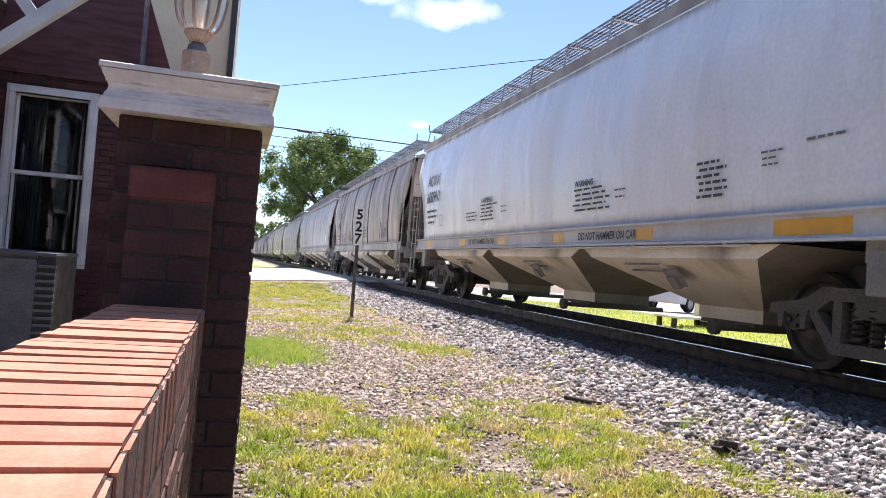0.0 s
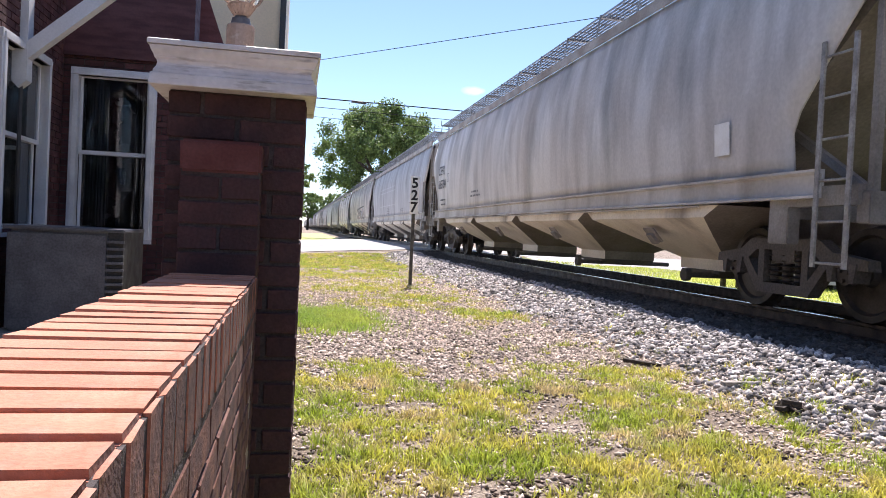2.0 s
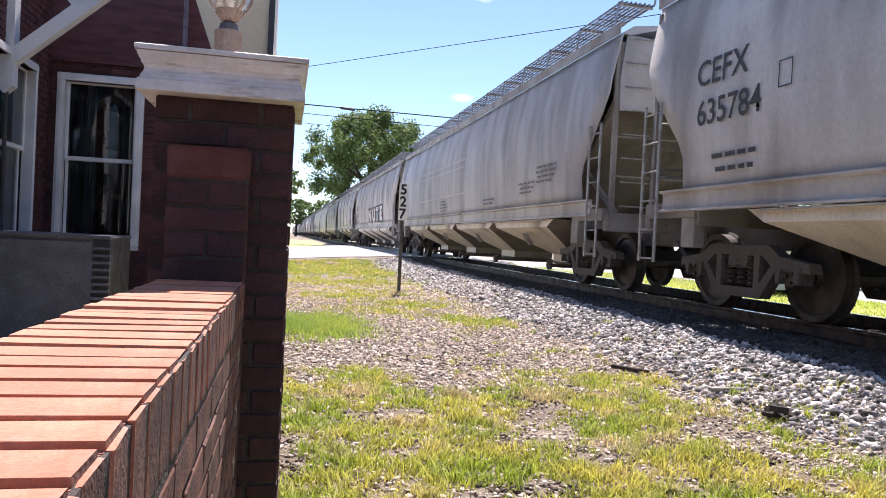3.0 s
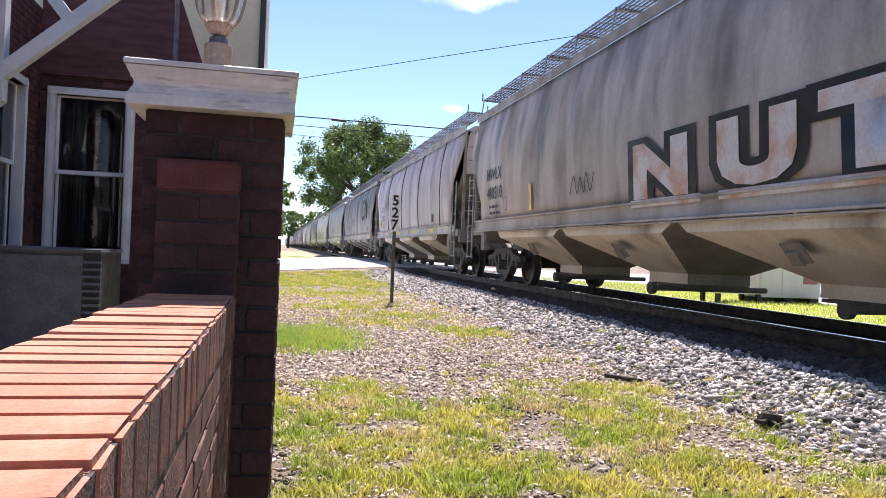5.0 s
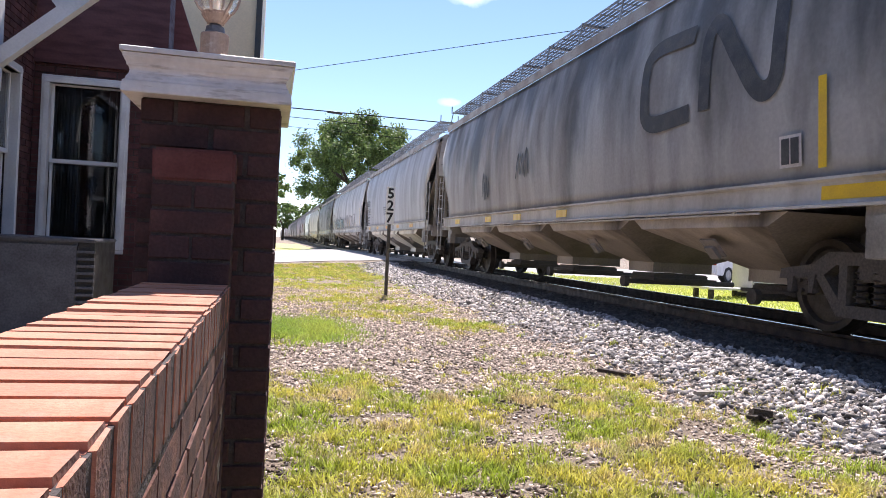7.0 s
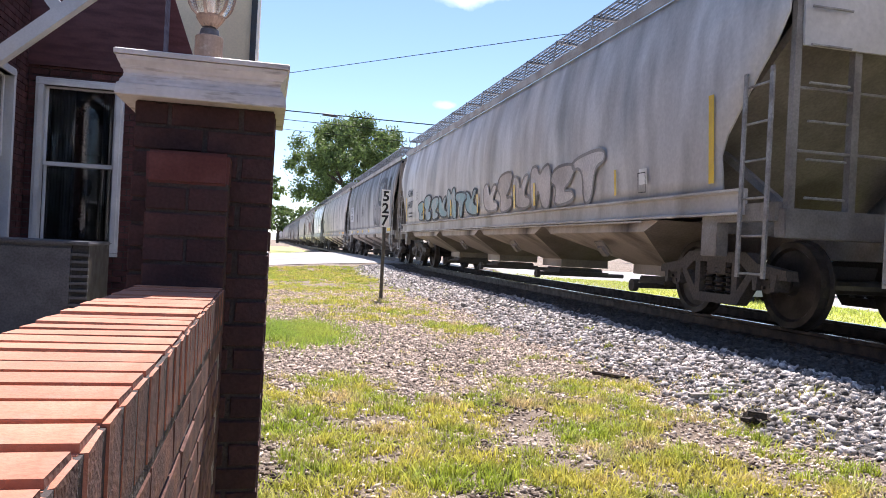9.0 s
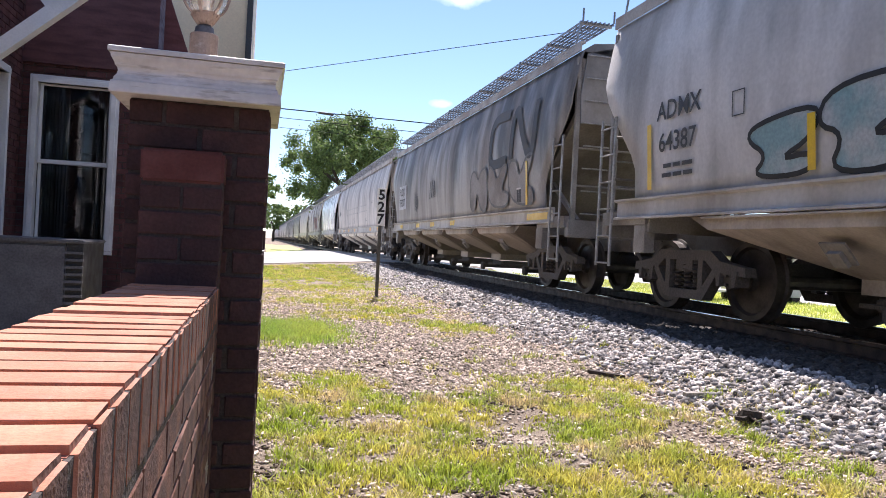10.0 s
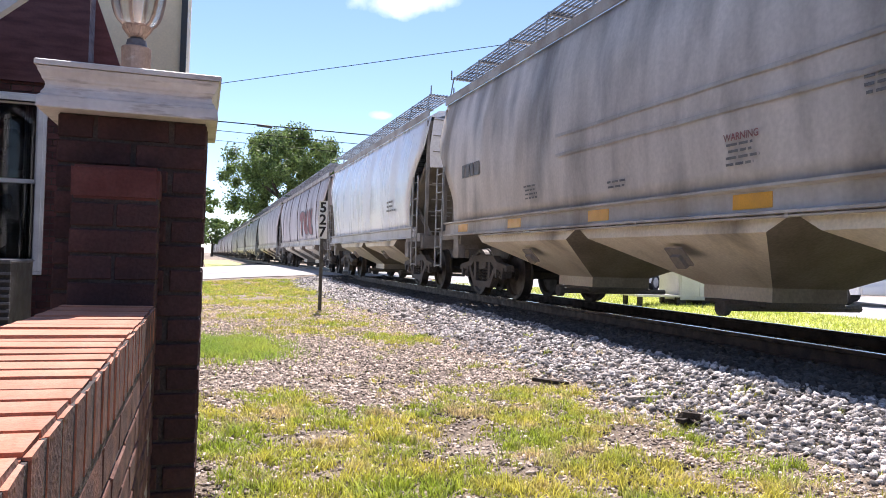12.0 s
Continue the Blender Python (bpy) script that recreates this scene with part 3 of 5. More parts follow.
    return cached(("ladder", kind), build)


def coupler_mesh():
    def build():
        bm = bmesh.new()
        box(bm, -0.10, 0.10, -0.45, 0.42, 0.78, 0.96, 0.02)
        box(bm, -0.17, 0.13, 0.25, 0.5, 0.74, 1.0, 0.03)
        rod(bm, (0.3, -0.1, 0.85), (0.34, 0.45, 0.45), 0.025, 6)
        return mesh_of(bm, "coupler", M["truck"])
    return cached("coupler", build)


def wheelset_mesh():
    def build():
        bm = bmesh.new()
        prof = [(0.03, -0.11), (0.10, -0.11), (0.12, -0.05), (0.36, -0.04), (0.39, -0.075), (0.455, -0.075), (0.458, 0.03), (0.485, 0.05), (0.485, 0.07), (0.40, 0.07),
                (0.36, 0.01), (0.12, 0.02), (0.1, 0.09), (0.03, 0.09)]
        lathe(bm, prof, 28, pose(-0.755, 0, 0, 0, 90, 0))
        lathe(bm, prof, 28, pose(0.755, 0, 0, 0, -90, 0))
        rod(bm, (-1.05, 0, 0), (1.05, 0, 0), 0.08, 10)
        for s in (-1, 1):
            for i in range(3):
                a = i * 2 * math.pi / 3
                rod(bm, (s * 1.04, 0.06 * math.cos(a), 0.06 * math.sin(a)), (s * 1.13, 0.06 * math.cos(a), 0.06 * math.sin(a)), 0.022, 6)
            lathe(bm, [(0.0, 0), (0.105, 0), (0.105, 0.1), (0.0, 0.1)], 12, pose(s * 1.0, 0, 0, 0, s * 90, 0))
        return mesh_of(bm, "wheelset", M["wheel"])
    return cached("wheelset", build)


def side_frame_mesh():
    def build():
        bm = bmesh.new()
        top = [(-1.22, 0.50), (-1.20, 0.60), (-0.75, 0.66), (-0.55, 0.78), (0.55, 0.78), (0.75, 0.66), (1.20, 0.60), (1.22, 0.50), (0.66, 0.52), (0.45, 0.66),
               (-0.45, 0.66), (-0.66, 0.52)]
        low = [(-0.70, 0.53), (-0.60, 0.56), (-0.36, 0.30), (0.36, 0.30), (0.60, 0.56), (0.70, 0.53), (0.42, 0.19), (-0.42, 0.19)]
        prism(bm, top, "x", -0.07, 0.07)
        prism(bm, low, "x", -0.07, 0.07)
        for s in (-1, 1):
            box(bm, -0.07, 0.07, s * 0.36 - 0.05, s * 0.36 + 0.05, 0.28, 0.68)
            prism(bm, [(s * 0.89 - 0.2, 0.56), (s * 0.89 - 0.17, 0.38), (s * 0.89 - 0.12, 0.38), (s * 0.89 - 0.1, 0.53), (s * 0.89 + 0.1, 0.53), (s * 0.89 + 0.12, 0.38),
                       (s * 0.89 + 0.17, 0.38), (s * 0.89 + 0.2, 0.56)], "x", -0.09, 0.09)
        return mesh_of(bm, "side_frame", M["truck"])
    return cached("sideframe", build)


def spring_mesh():
    def build():
        bm = bmesh.new()
        prof = [(0.05, 0.30)]
        for i in range(6):
            prof += [(0.055, 0.31 + i * 0.055), (0.085, 0.325 + i * 0.055), (0.055, 0.34 + i * 0.055)]
        lathe(bm, prof + [(0.05, 0.655)], 10)
        return mesh_of(bm, "spring", M["wheel"])
    return cached("spring", build)


def bolster_mesh():
    def build():
        bm = bmesh.new()
        box(bm, -1.12, 1.12, -0.2, 0.2, 0.52, 0.68, 0.02)
        lathe(bm, [(0.2, 0.66), (0.2, 0.8)], 14)
        return mesh_of(bm, "bolster", M["truck"])
    return cached("bolster", build)


def on_side(me, y0, z0, lift=0.012, name="marking", material=None, tilt=0.0):
    """Lays flat artwork on the near side plate: its x runs towards -y, its y upward."""
    for v in me.vertices:
        u, w = v.co.x, v.co.y
        z = z0 + w + tilt * u
        v.co = (-(side_x(z - UP) + lift + 0.010), y0 - u, z)
    if material is not None:
        me.materials.clear()
        me.materials.append(material)
    me.name = name
    return me


def bars_mesh(lines, w, h, gap, seed):
    """Rows of small print as plain bars."""
    rnd = random.Random(seed)
    bm = bmesh.new()
    for i in range(lines):
        x = rnd.uniform(0, 0.12 * w)
        end = w * rnd.uniform(0.7, 1.0)
        while x < end:
            ww = min(end - x, rnd.uniform(0.12, 0.3) * w)
            vs = [bm.verts.new(p) for p in ((x, -i * gap, 0), (x + ww, -i * gap, 0), (x + ww, -i * gap + h, 0), (x, -i * gap + h, 0))]
            bm.faces.new(vs)
            x += ww + 0.05 * w
    me = bpy.data.meshes.new("small_print")
    bm.to_mesh(me)
    bm.free()
    return me


def stroke_mesh(points, width, closed=False):
    """A painted line of a given width through points."""
    bm = bmesh.new()
    pts = [Vector((*p, 0)) for p in points]
    if closed:
        pts = pts + [pts[0]]
    left, right = [], []
    for i, p in enumerate(pts):
        a = pts[max(0, i - 1)]
        b = pts[min(len(pts) - 1, i + 1)]
        if closed and i in (0, len(pts) - 1):
            a, b = pts[-2], pts[1]
        d = (b - a).normalized()
        n = Vector((-d.y, d.x, 0)) * width / 2
        left.append(bm.verts.new(p + n))
        right.append(bm.verts.new(p - n))
    for i in range(len(pts) - 1):
        bm.faces.new((right[i], right[i + 1], left[i + 1], left[i]))
    me = bpy.data.meshes.new("stroke")
    bm.to_mesh(me)
    bm.free()
    return me


def curve_points(ctrl, n=6):
    """A smooth run of points through control points."""
    out = []
    c = [ctrl[0]] + list(ctrl) + [ctrl[-1]]
    for i in range(1, len(c) - 2):
        p0, p1, p2, p3 = (np.array(q, float) for q in c[i - 1:i + 3])
        for k in range(n):
            t = k / n
            out.append(tuple(0.5 * (2 * p1 + (p2 - p0) * t + (2 * p0 - 5 * p1 + 4 * p2 - p3) * t * t + (3 * p1 - p0 - 3 * p2 + p3) * t ** 3)))
    out.append(tuple(ctrl[-1]))
    return out


def patch_mesh(w, h):
    me = bpy.data.meshes.new("patch")
    me.from_pydata([(0, 0, 0), (w, 0, 0), (w, h, 0), (0, h, 0)], [], [(0, 1, 2, 3)])
    return me


def freight_car(front, rear, paint, style, bays, panels, label, seams=False, sill="sill_grey", dark=False, near=True):
    """A covered hopper between two places along the track (at the start of the clip)."""
    E = round((rear - front) / 2, 2)
    car = thing("freight_car", label, "freight car", pose(TRACK, (front + rear) / 2, RAIL_Z), "covered hopper cars of the passing train")
    for s in (-1, 1):
        put("side_plate", side_mesh(E, style, paint, s, panels), car, LIFT)
        put("side_sill", sill_mesh(E, s, sill), car, LIFT)
        put("eave", eave_mesh(E, s), car, LIFT)
        put("roof_walkway", walkway_mesh(E, s), car, LIFT)
    put("roof", roof_mesh(E, paint), car, LIFT)
    first = E - 2.25
    w = 2 * first / bays
    for i in range(bays):
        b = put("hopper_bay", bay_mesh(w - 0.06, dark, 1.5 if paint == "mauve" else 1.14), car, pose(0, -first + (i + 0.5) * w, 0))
        put("outlet_gate", outlet_mesh(), b)
        if near:
            put("vibrator_bracket", hatch_box_mesh(), b)
    for turn in (0, 180):
        m = pose(0, 0, 0, 0, 0, turn)
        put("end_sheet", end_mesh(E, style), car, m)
        put("end_wall", wall_mesh(E, paint), car, m)
        put("end_frame", frame_mesh(E), car, m)
        put("coupler", coupler_mesh(), car, m @ pose(0, E + 0.05, 0))
        if near:
            for s in (-1, 1):
                put("side_ladder", ladder_mesh("side"), car, m @ pose(s * 1.60, E - 0.32, 0))
            put("end_ladder", ladder_mesh("end"), car, m @ pose(1.1, E + 0.03, 0))
            put("end_ladder", ladder_mesh("end"), car, m @ pose(-1.1, E + 0.03, 0))
        tr = new("truck")
        tr.parent, tr.matrix_basis = car, pose(0, (1 if turn == 0 else -1) * (E - 1.6), 0)
        for s in (-1, 1):
            put("side_frame", side_frame_mesh(), tr, pose(s * 1.06, 0, 0))
            for dy in (-0.2, 0.0, 0.2):
                put("spring", spring_mesh(), tr, pose(s * 1.05, dy, 0))
        put("bolster", bolster_mesh(), tr)
        for s in (-1, 1):
            ws = put("wheelset", wheelset_mesh(), tr, pose(0, s * 0.89, 0.457))
            if near:
                WHEELS.append((ws, s * 0.89))
    if seams:
        for i in range(1, panels, 2):
            put("seam", seam_mesh(), car, pose(0, (2 * i / panels - 1) * (E - 0.6), UP))
    CARS.append(car)
    return car, E


def mark(car, me, y, z, material, name, label="", lift=0.012, tilt=0.0):
    return put(name, on_side(me, y, z, lift, name, material, tilt), car, label=label)


def reflector(car, y, z, w, h, material="yellow"):
    me = patch_mesh(w, h)
    return mark(car, me, y, z, M[material], "reflector", "reflective yellow strip", 0.028)


def sill_reflector(car, y, w=0.45, material="yellow", h=0.12):
    bm = bmesh.new()
    box(bm, -1.536, -1.53, y - w / 2, y + w / 2, 1.28 - h / 2, 1.28 + h / 2)
    return part("sill_reflector", bm, M[material], car, "reflective yellow strip")


WHEELS, CARS, MARKED = [], [], []
# where the cars' ends lie along the track at the start of the clip
GAP = [3.5, 20.15, 37.8, 59.5, 81.0, 101.7, 119.8, 138.0, 155.5, 177.2, 194.9, 215.6, 229.3, 248.0]
SPACE = 1.2
FLEET = [
    # paint, style, bays, panels, seams, sill, dark hoppers, label
    ("white", "round", 3, 9, False, "sill_white", False, "clean pale grey covered hopper car with white sill and cream hoppers"),
    ("brown", "angled", 3, 8, True, "sill_grey", False, "weathered grey covered hopper car with dark weld seams and tagged sides"),
    ("grey", "angled", 4, 14, False, "sill_grey", False, "light grey covered hopper car with dark run-off streaks"),
    ("silver", "angled", 4, 12, False, "sill_grey", False, "silver grey covered hopper car with smooth rolled sides"),
    ("brown", "angled", 4, 13, False, "sill_grey", False, "brownish grey covered hopper car with large white sprayed letters"),
    ("mauve", "round", 3, 9, True, "sill_grey", False, "faded purplish grey covered hopper car with yellow reflectors"),
    ("dark", "angled", 4, 12, False, "sill_grey", True, "dirty dark grey covered hopper car with a large black emblem"),
    ("silver", "round", 3, 9, False, "sill_grey", False, "pale silver covered hopper car with black stencilled numbers"),
    ("grey", "angled", 4, 12, False, "sill_grey", True, "grey covered hopper car with teal spray-paint pieces along its side"),
    ("dark", "angled", 4, 12, False, "sill_grey", True, "dark grey covered hopper car with black emblem and white number patch"),
    ("warm", "angled", 4, 12, False, "sill_grey", False, "warm grey weathered covered hopper car with amber reflectors"),
    ("white", "round", 2, 7, False, "sill_white", False, "short pale grey covered hopper car"),
    ("mauve", "round", 3, 10, True, "sill_grey", False, "faded brownish covered hopper car"),
]
for i, (paint, style, bays, panels, seams, sill, dark, label) in enumerate(FLEET):
    MARKED.append(freight_car(GAP[i] + SPACE * (i > 0), GAP[i + 1], paint, style, bays, panels, label, seams, sill, dark))

rnd = random.Random(7)
KINDS = [("grey", "angled", 4, 12), ("warm", "round", 3, 9), ("silver", "round", 3, 9), ("dark", "angled", 4, 12), ("mauve", "round", 3, 9)]
end = GAP[-1]
for i in range(18):
    paint, style, bays, panels = KINDS[rnd.choice((0, 3, 4, 3, 1, 3, 4))]
    freight_car(end + SPACE, end + 19.4, paint, style, bays, panels, "weathered grey covered hopper car far down the train", paint == "warm", near=i < 4)
    end += 19.4
start = GAP[0]
for i in range(2):
    freight_car(start - 19.4, start - SPACE, "grey", "angled", 4, 12, "weathered grey covered hopper car that has passed", near=True)
    start -= 19.4

# ---------- porch wall, brick pier and post lamp ----------
def brick_mesh(lx, ly, lz, material, seed, worn=0.003, shaded=None):
    """One brick, its corners a little uneven and its edges worn."""
    rnd = random.Random(seed)
    bm = bmesh.new()
    box(bm, -lx / 2, lx / 2, -ly / 2, ly / 2, -lz / 2, lz / 2, worn)
    for v in bm.verts:
        v.co += Vector([rnd.uniform(-1, 1) * 0.0011 for _ in range(3)])
    me = mesh_of(bm, "brick", material)
    if shaded is not None:   # faces on the outer side take the weathered, shade-darkened brick
        me.materials.append(shaded)
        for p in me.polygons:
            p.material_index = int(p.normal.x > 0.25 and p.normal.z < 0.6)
    return me


WALL_L, WALL_R, WALL_TOP = 0.545, 0.768, 0.976
PITCH = 0.0677
wall = thing("porch_wall", "low brick porch wall with a rowlock top in full sun", "wall", kind="structure")
bm = bmesh.new()
box(bm, WALL_L + 0.012, WALL_R - 0.0045, -1.6, 2.16, 0.0, WALL_TOP - 0.108)
part("mortar_core", bm, M["mortar"], wall, "rough grey mortar")
bm = bmesh.new()
box(bm, WALL_L + 0.012, WALL_R - 0.001, -1.6, 2.16, WALL_TOP - 0.108, WALL_TOP - 0.006)
part("top_mortar", bm, M["mortar_dark"], wall, "dark mortar")
tops = [brick_mesh(WALL_R - WALL_L, 0.0632, 0.098, M["brick"], k, 0.005, shaded=M["brick_side_shade"]) for k in range(5)]
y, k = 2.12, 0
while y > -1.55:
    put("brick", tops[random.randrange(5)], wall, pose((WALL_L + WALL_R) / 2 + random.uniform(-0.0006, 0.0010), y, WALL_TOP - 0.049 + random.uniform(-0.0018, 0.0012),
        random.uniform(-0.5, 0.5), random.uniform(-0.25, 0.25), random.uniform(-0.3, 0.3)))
    y -= PITCH + random.uniform(-0.001, 0.001)
sides = [brick_mesh(0.09, 0.193, 0.057, M["brick_side_shade"], 20 + k) for k in range(4)]
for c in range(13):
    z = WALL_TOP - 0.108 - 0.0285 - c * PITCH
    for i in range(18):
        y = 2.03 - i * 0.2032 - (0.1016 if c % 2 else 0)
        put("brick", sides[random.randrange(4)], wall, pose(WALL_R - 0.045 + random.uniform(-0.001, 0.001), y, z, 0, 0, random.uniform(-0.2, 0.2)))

PIER_F, PIL_F = 2.27, 2.15
# the pier's bricks have its shade mixed into their base colour
pier = thing("brick_pier", "dark red brick porch pier, its shade included in the colour", "pillar", kind="structure")
bm = bmesh.new()
box(bm, 0.508, 0.874, PIER_F + 0.008, 2.62, 0.0, 1.476)
box(bm, 0.562, 0.764, PIL_F + 0.008, PIER_F + 0.02, 0.0, 1.325)
part("mortar_core", bm, M["mortar_dark"], pier, "dark mortar")
half = [brick_mesh(0.180, 0.09, 0.058, M["brick_pier_shade"], 40 + k) for k in range(4)]
small = [brick_mesh(0.0855, 0.09, 0.058, M["brick_pier_shade"], 50 + k) for k in range(3)]
flank = [brick_mesh(0.09, 0.167, 0.058, M["brick_pier_shade"], 60 + k) for k in range(3)]
for c in range(22):
    z = 1.476 - 0.004 - 0.029 - c * PITCH
    if z < 0:
        break
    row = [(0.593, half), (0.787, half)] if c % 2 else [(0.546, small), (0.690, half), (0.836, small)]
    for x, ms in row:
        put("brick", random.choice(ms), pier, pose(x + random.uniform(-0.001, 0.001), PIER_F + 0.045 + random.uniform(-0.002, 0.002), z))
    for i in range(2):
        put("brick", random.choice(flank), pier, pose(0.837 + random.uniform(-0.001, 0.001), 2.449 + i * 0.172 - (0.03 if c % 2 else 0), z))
big = brick_mesh(0.208, 0.12, 0.086, M["brick_red"], 70, 0.007)
put("cap_brick", big, pier, pose(0.662, PIL_F + 0.06, 1.331 - 0.043), "smooth single red brick on top")
pil_one = [brick_mesh(0.206, 0.12, 0.058, M["brick_pier_shade"], 71 + k) for k in range(2)]
pil_two = [brick_mesh(0.099, 0.12, 0.058, M["brick_pier_shade"], 75 + k) for k in range(3)]
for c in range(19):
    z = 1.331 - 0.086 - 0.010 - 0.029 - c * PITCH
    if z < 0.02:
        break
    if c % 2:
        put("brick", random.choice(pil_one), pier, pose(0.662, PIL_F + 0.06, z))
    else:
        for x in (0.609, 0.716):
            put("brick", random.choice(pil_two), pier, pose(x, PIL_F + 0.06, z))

cap = thing("pier_cap", "white painted moulded wooden cap with black mildew stains", "cap", pose(0.684, 2.425, 1.476))
bm = bmesh.new()
prof = [(0.0, 0.0), (0.221, 0.0), (0.222, 0.003), (0.219, 0.030), (0.213, 0.034), (0.2125, 0.040), (0.206, 0.050), (0.204, 0.060), (0.206, 0.069), (0.211, 0.073), (0.212, 0.079),
        (0.220, 0.093), (0.2215, 0.104), (0.2275, 0.106), (0.2275, 0.118), (0.223, 0.121), (0.0, 0.125)]
for name, run in (("moulding", prof[:13] + [(0.0, 0.1045)]), ("top_board", [(0.0, 0.1055)] + prof[13:])):
    bm = bmesh.new()
    rings = []
    for r, z in run:
        rings.append([bm.verts.new((sx * max(r, 0.001), sy * max(r, 0.001), z)) for sx, sy in ((-1, -1), (1, -1), (1, 1), (-1, 1))])
    for a, b in zip(rings, rings[1:]):
        for i in range(4):
            bm.faces.new((a[i], a[(i + 1) % 4], b[(i + 1) % 4], b[i]))
    bmesh.ops.remove_doubles(bm, verts=bm.verts, dist=0.0005)
    part(name, bm, M["white_wood"], cap)

lamp = thing("post_lamp", "weathered bronze lantern with clear glass panes", "lamp", pose(0.676, 2.42, 1.599))
bm = bmesh.new()
lathe(bm, [(0.0, 0), (0.043, 0), (0.043, 0.004), (0.041, 0.006), (0.041, 0.102), (0.039, 0.105), (0.0, 0.106)], 24)
part("fitter", bm, M["bronze"], lamp, smooth=False)
bm = bmesh.new()
lathe(bm, [(0.0, 0.104), (0.033, 0.105), (0.029, 0.110), (0.026, 0.126), (0.018, 0.131), (0.016, 0.138), (0.0, 0.139)], 24)
part("collar", bm, M["collar"], lamp, "grey metal collar")
bm = bmesh.new()
lathe(bm, [(0.0, 0.133), (0.018, 0.134), (0.027, 0.142), (0.034, 0.151), (0.040, 0.163), (0.040, 0.168), (0.0, 0.169)], 24)
for i in range(16):
    a = i * math.pi / 8
    rod(bm, (0.021 * math.cos(a), 0.021 * math.sin(a), 0.138), (0.039 * math.cos(a), 0.039 * math.sin(a), 0.163), 0.0045, 5)
part("leaf_cup", bm, M["bronze"], lamp)
LAN = [(0.039, 0.167), (0.051, 0.177), (0.061, 0.194), (0.068, 0.217), (0.074, 0.25), (0.079, 0.31), (0.081, 0.38)]
for i in range(6):
    a = i * math.pi / 3 + 0.3
    bm = bmesh.new()
    for (r0, z0), (r1, z1) in zip(LAN, LAN[1:]):
        beam(bm, (r0 * math.cos(a), r0 * math.sin(a), z0), (r1 * math.cos(a), r1 * math.sin(a), z1), 0.008, 0.006)
    part("lantern_rib", bm, M["bronze"], lamp)
for i in range(6):
    a, b = i * math.pi / 3 + 0.3, (i + 1) * math.pi / 3 + 0.3
    bm = bmesh.new()
    sheet(bm, [[(0.985 * r * math.cos(q), 0.985 * r * math.sin(q), z) for r, z in LAN] for q in (a, (a + b) / 2, b)], (-0.002 * math.cos((a + b) / 2), -0.002 * math.sin((a + b) / 2), 0))
    part("glass_pane", bm, M["lamp_glass"], lamp, "clear rippled glass pane").visible_shadow = False
bm = bmesh.new()
lathe(bm, [(0.0, 0.378), (0.085, 0.38), (0.09, 0.385), (0.07, 0.42), (0.03, 0.47), (0.012, 0.50), (0.0, 0.51)], 16)
part("lantern_roof", bm, M["bronze"], lamp)
bm = bmesh.new()
lathe(bm, [(0.0, 0.168), (0.010, 0.170), (0.010, 0.205), (0.013, 0.225), (0.016, 0.26), (0.011, 0.30), (0.0, 0.31)], 12)
part("bulb", bm, M["sign_white"], lamp, "white unlit bulb", smooth=True)

# ---------- house ----------
house = thing("house", "dark red brick house with white window trim and cream gable", "house", kind="structure")
WALL_Y, WALL_X = 6.5, -1.0
GROW = 1.35   # the house is drawn small and then grown to its true size
# window openings: (axis, lo, hi, bottom, top)
WIN_A = (-0.895, -0.335, 0.955, 2.245)
WIN_B = (5.25, 6.10, 1.0, 2.22)
WIN_C = (3.6, 4.72, 0.3, 2.5)


def wall_blocks(bm, along, lo, hi, z0, z1, holes, face, thick):
    """A wall with openings, as blocks round them. face is the outer plane."""
    cuts = sorted({lo, hi, *[h[0] for h in holes], *[h[1] for h in holes]})
    for a, b in zip(cuts, cuts[1:]):
        spans = [(z0, z1)]
        for h in holes:
            if h[0] <= a and b <= h[1]:
                spans = [(z0, h[2]), (h[3], z1)]
        for c, d in spans:
            if along == "x":
                box(bm, a, b, face + 0.012, face + thick, c, d)
            else:
                box(bm, face - thick, face - 0.012, a, b, c, d)


def brick_skin(along, lo, hi, z0, z1, holes, face, name):
    """All bricks of a wall's face, in running bond, open at the windows."""
    vs, fs = [], []
    rnd = random.Random(3)
    k_size = 1 / GROW
    pitch = PITCH * k_size
    nz = int((z1 - z0) / pitch)
    for c in range(nz):
        za, zb = z0 + c * pitch + 0.004, z0 + (c + 1) * pitch - 0.004
        u = lo - (0.1 * k_size if c % 2 else 0.0)
        while u < hi:
            a, b = max(u + 0.005, lo), min(u + 0.198 * k_size, hi)
            u += 0.2032 * k_size
            if b - a < 0.03:
                continue
            spans = [(a, b)]
            for h in holes:
                if zb > h[2] and za < h[3]:
                    spans = [s for p, q in spans for s in ((p, min(q, h[0])), (max(p, h[1]), q)) if s[1] - s[0] > 0.02]
            for p, q in spans:
                o = rnd.uniform(-0.0015, 0.0015)
                k = len(vs)
                for w in (face + o, (face + 0.02) if along == "x" else face - 0.02):
                    for s, z in ((p, za), (q, za), (q, zb), (p, zb)):
                        vs.append((s, w, z) if along == "x" else (w, s, z))
                fs += [tuple(k + i for i in f) for f in ((0, 1, 2, 3), (0, 4, 5, 1), (1, 5, 6, 2), (2, 6, 7, 3), (3, 7, 4, 0))]
    me = bpy.data.meshes.new(name)
    me.from_pydata(vs, [], fs)
    me.materials.append(M["brick_house"])
    bm = bmesh.new()
    bm.from_mesh(me)
    bmesh.ops.recalc_face_normals(bm, faces=bm.faces)
    bm.to_mesh(me)
    bm.free()
    return tagged(put(name, me, house), "dark red bricks in running bond", kind="stuff")


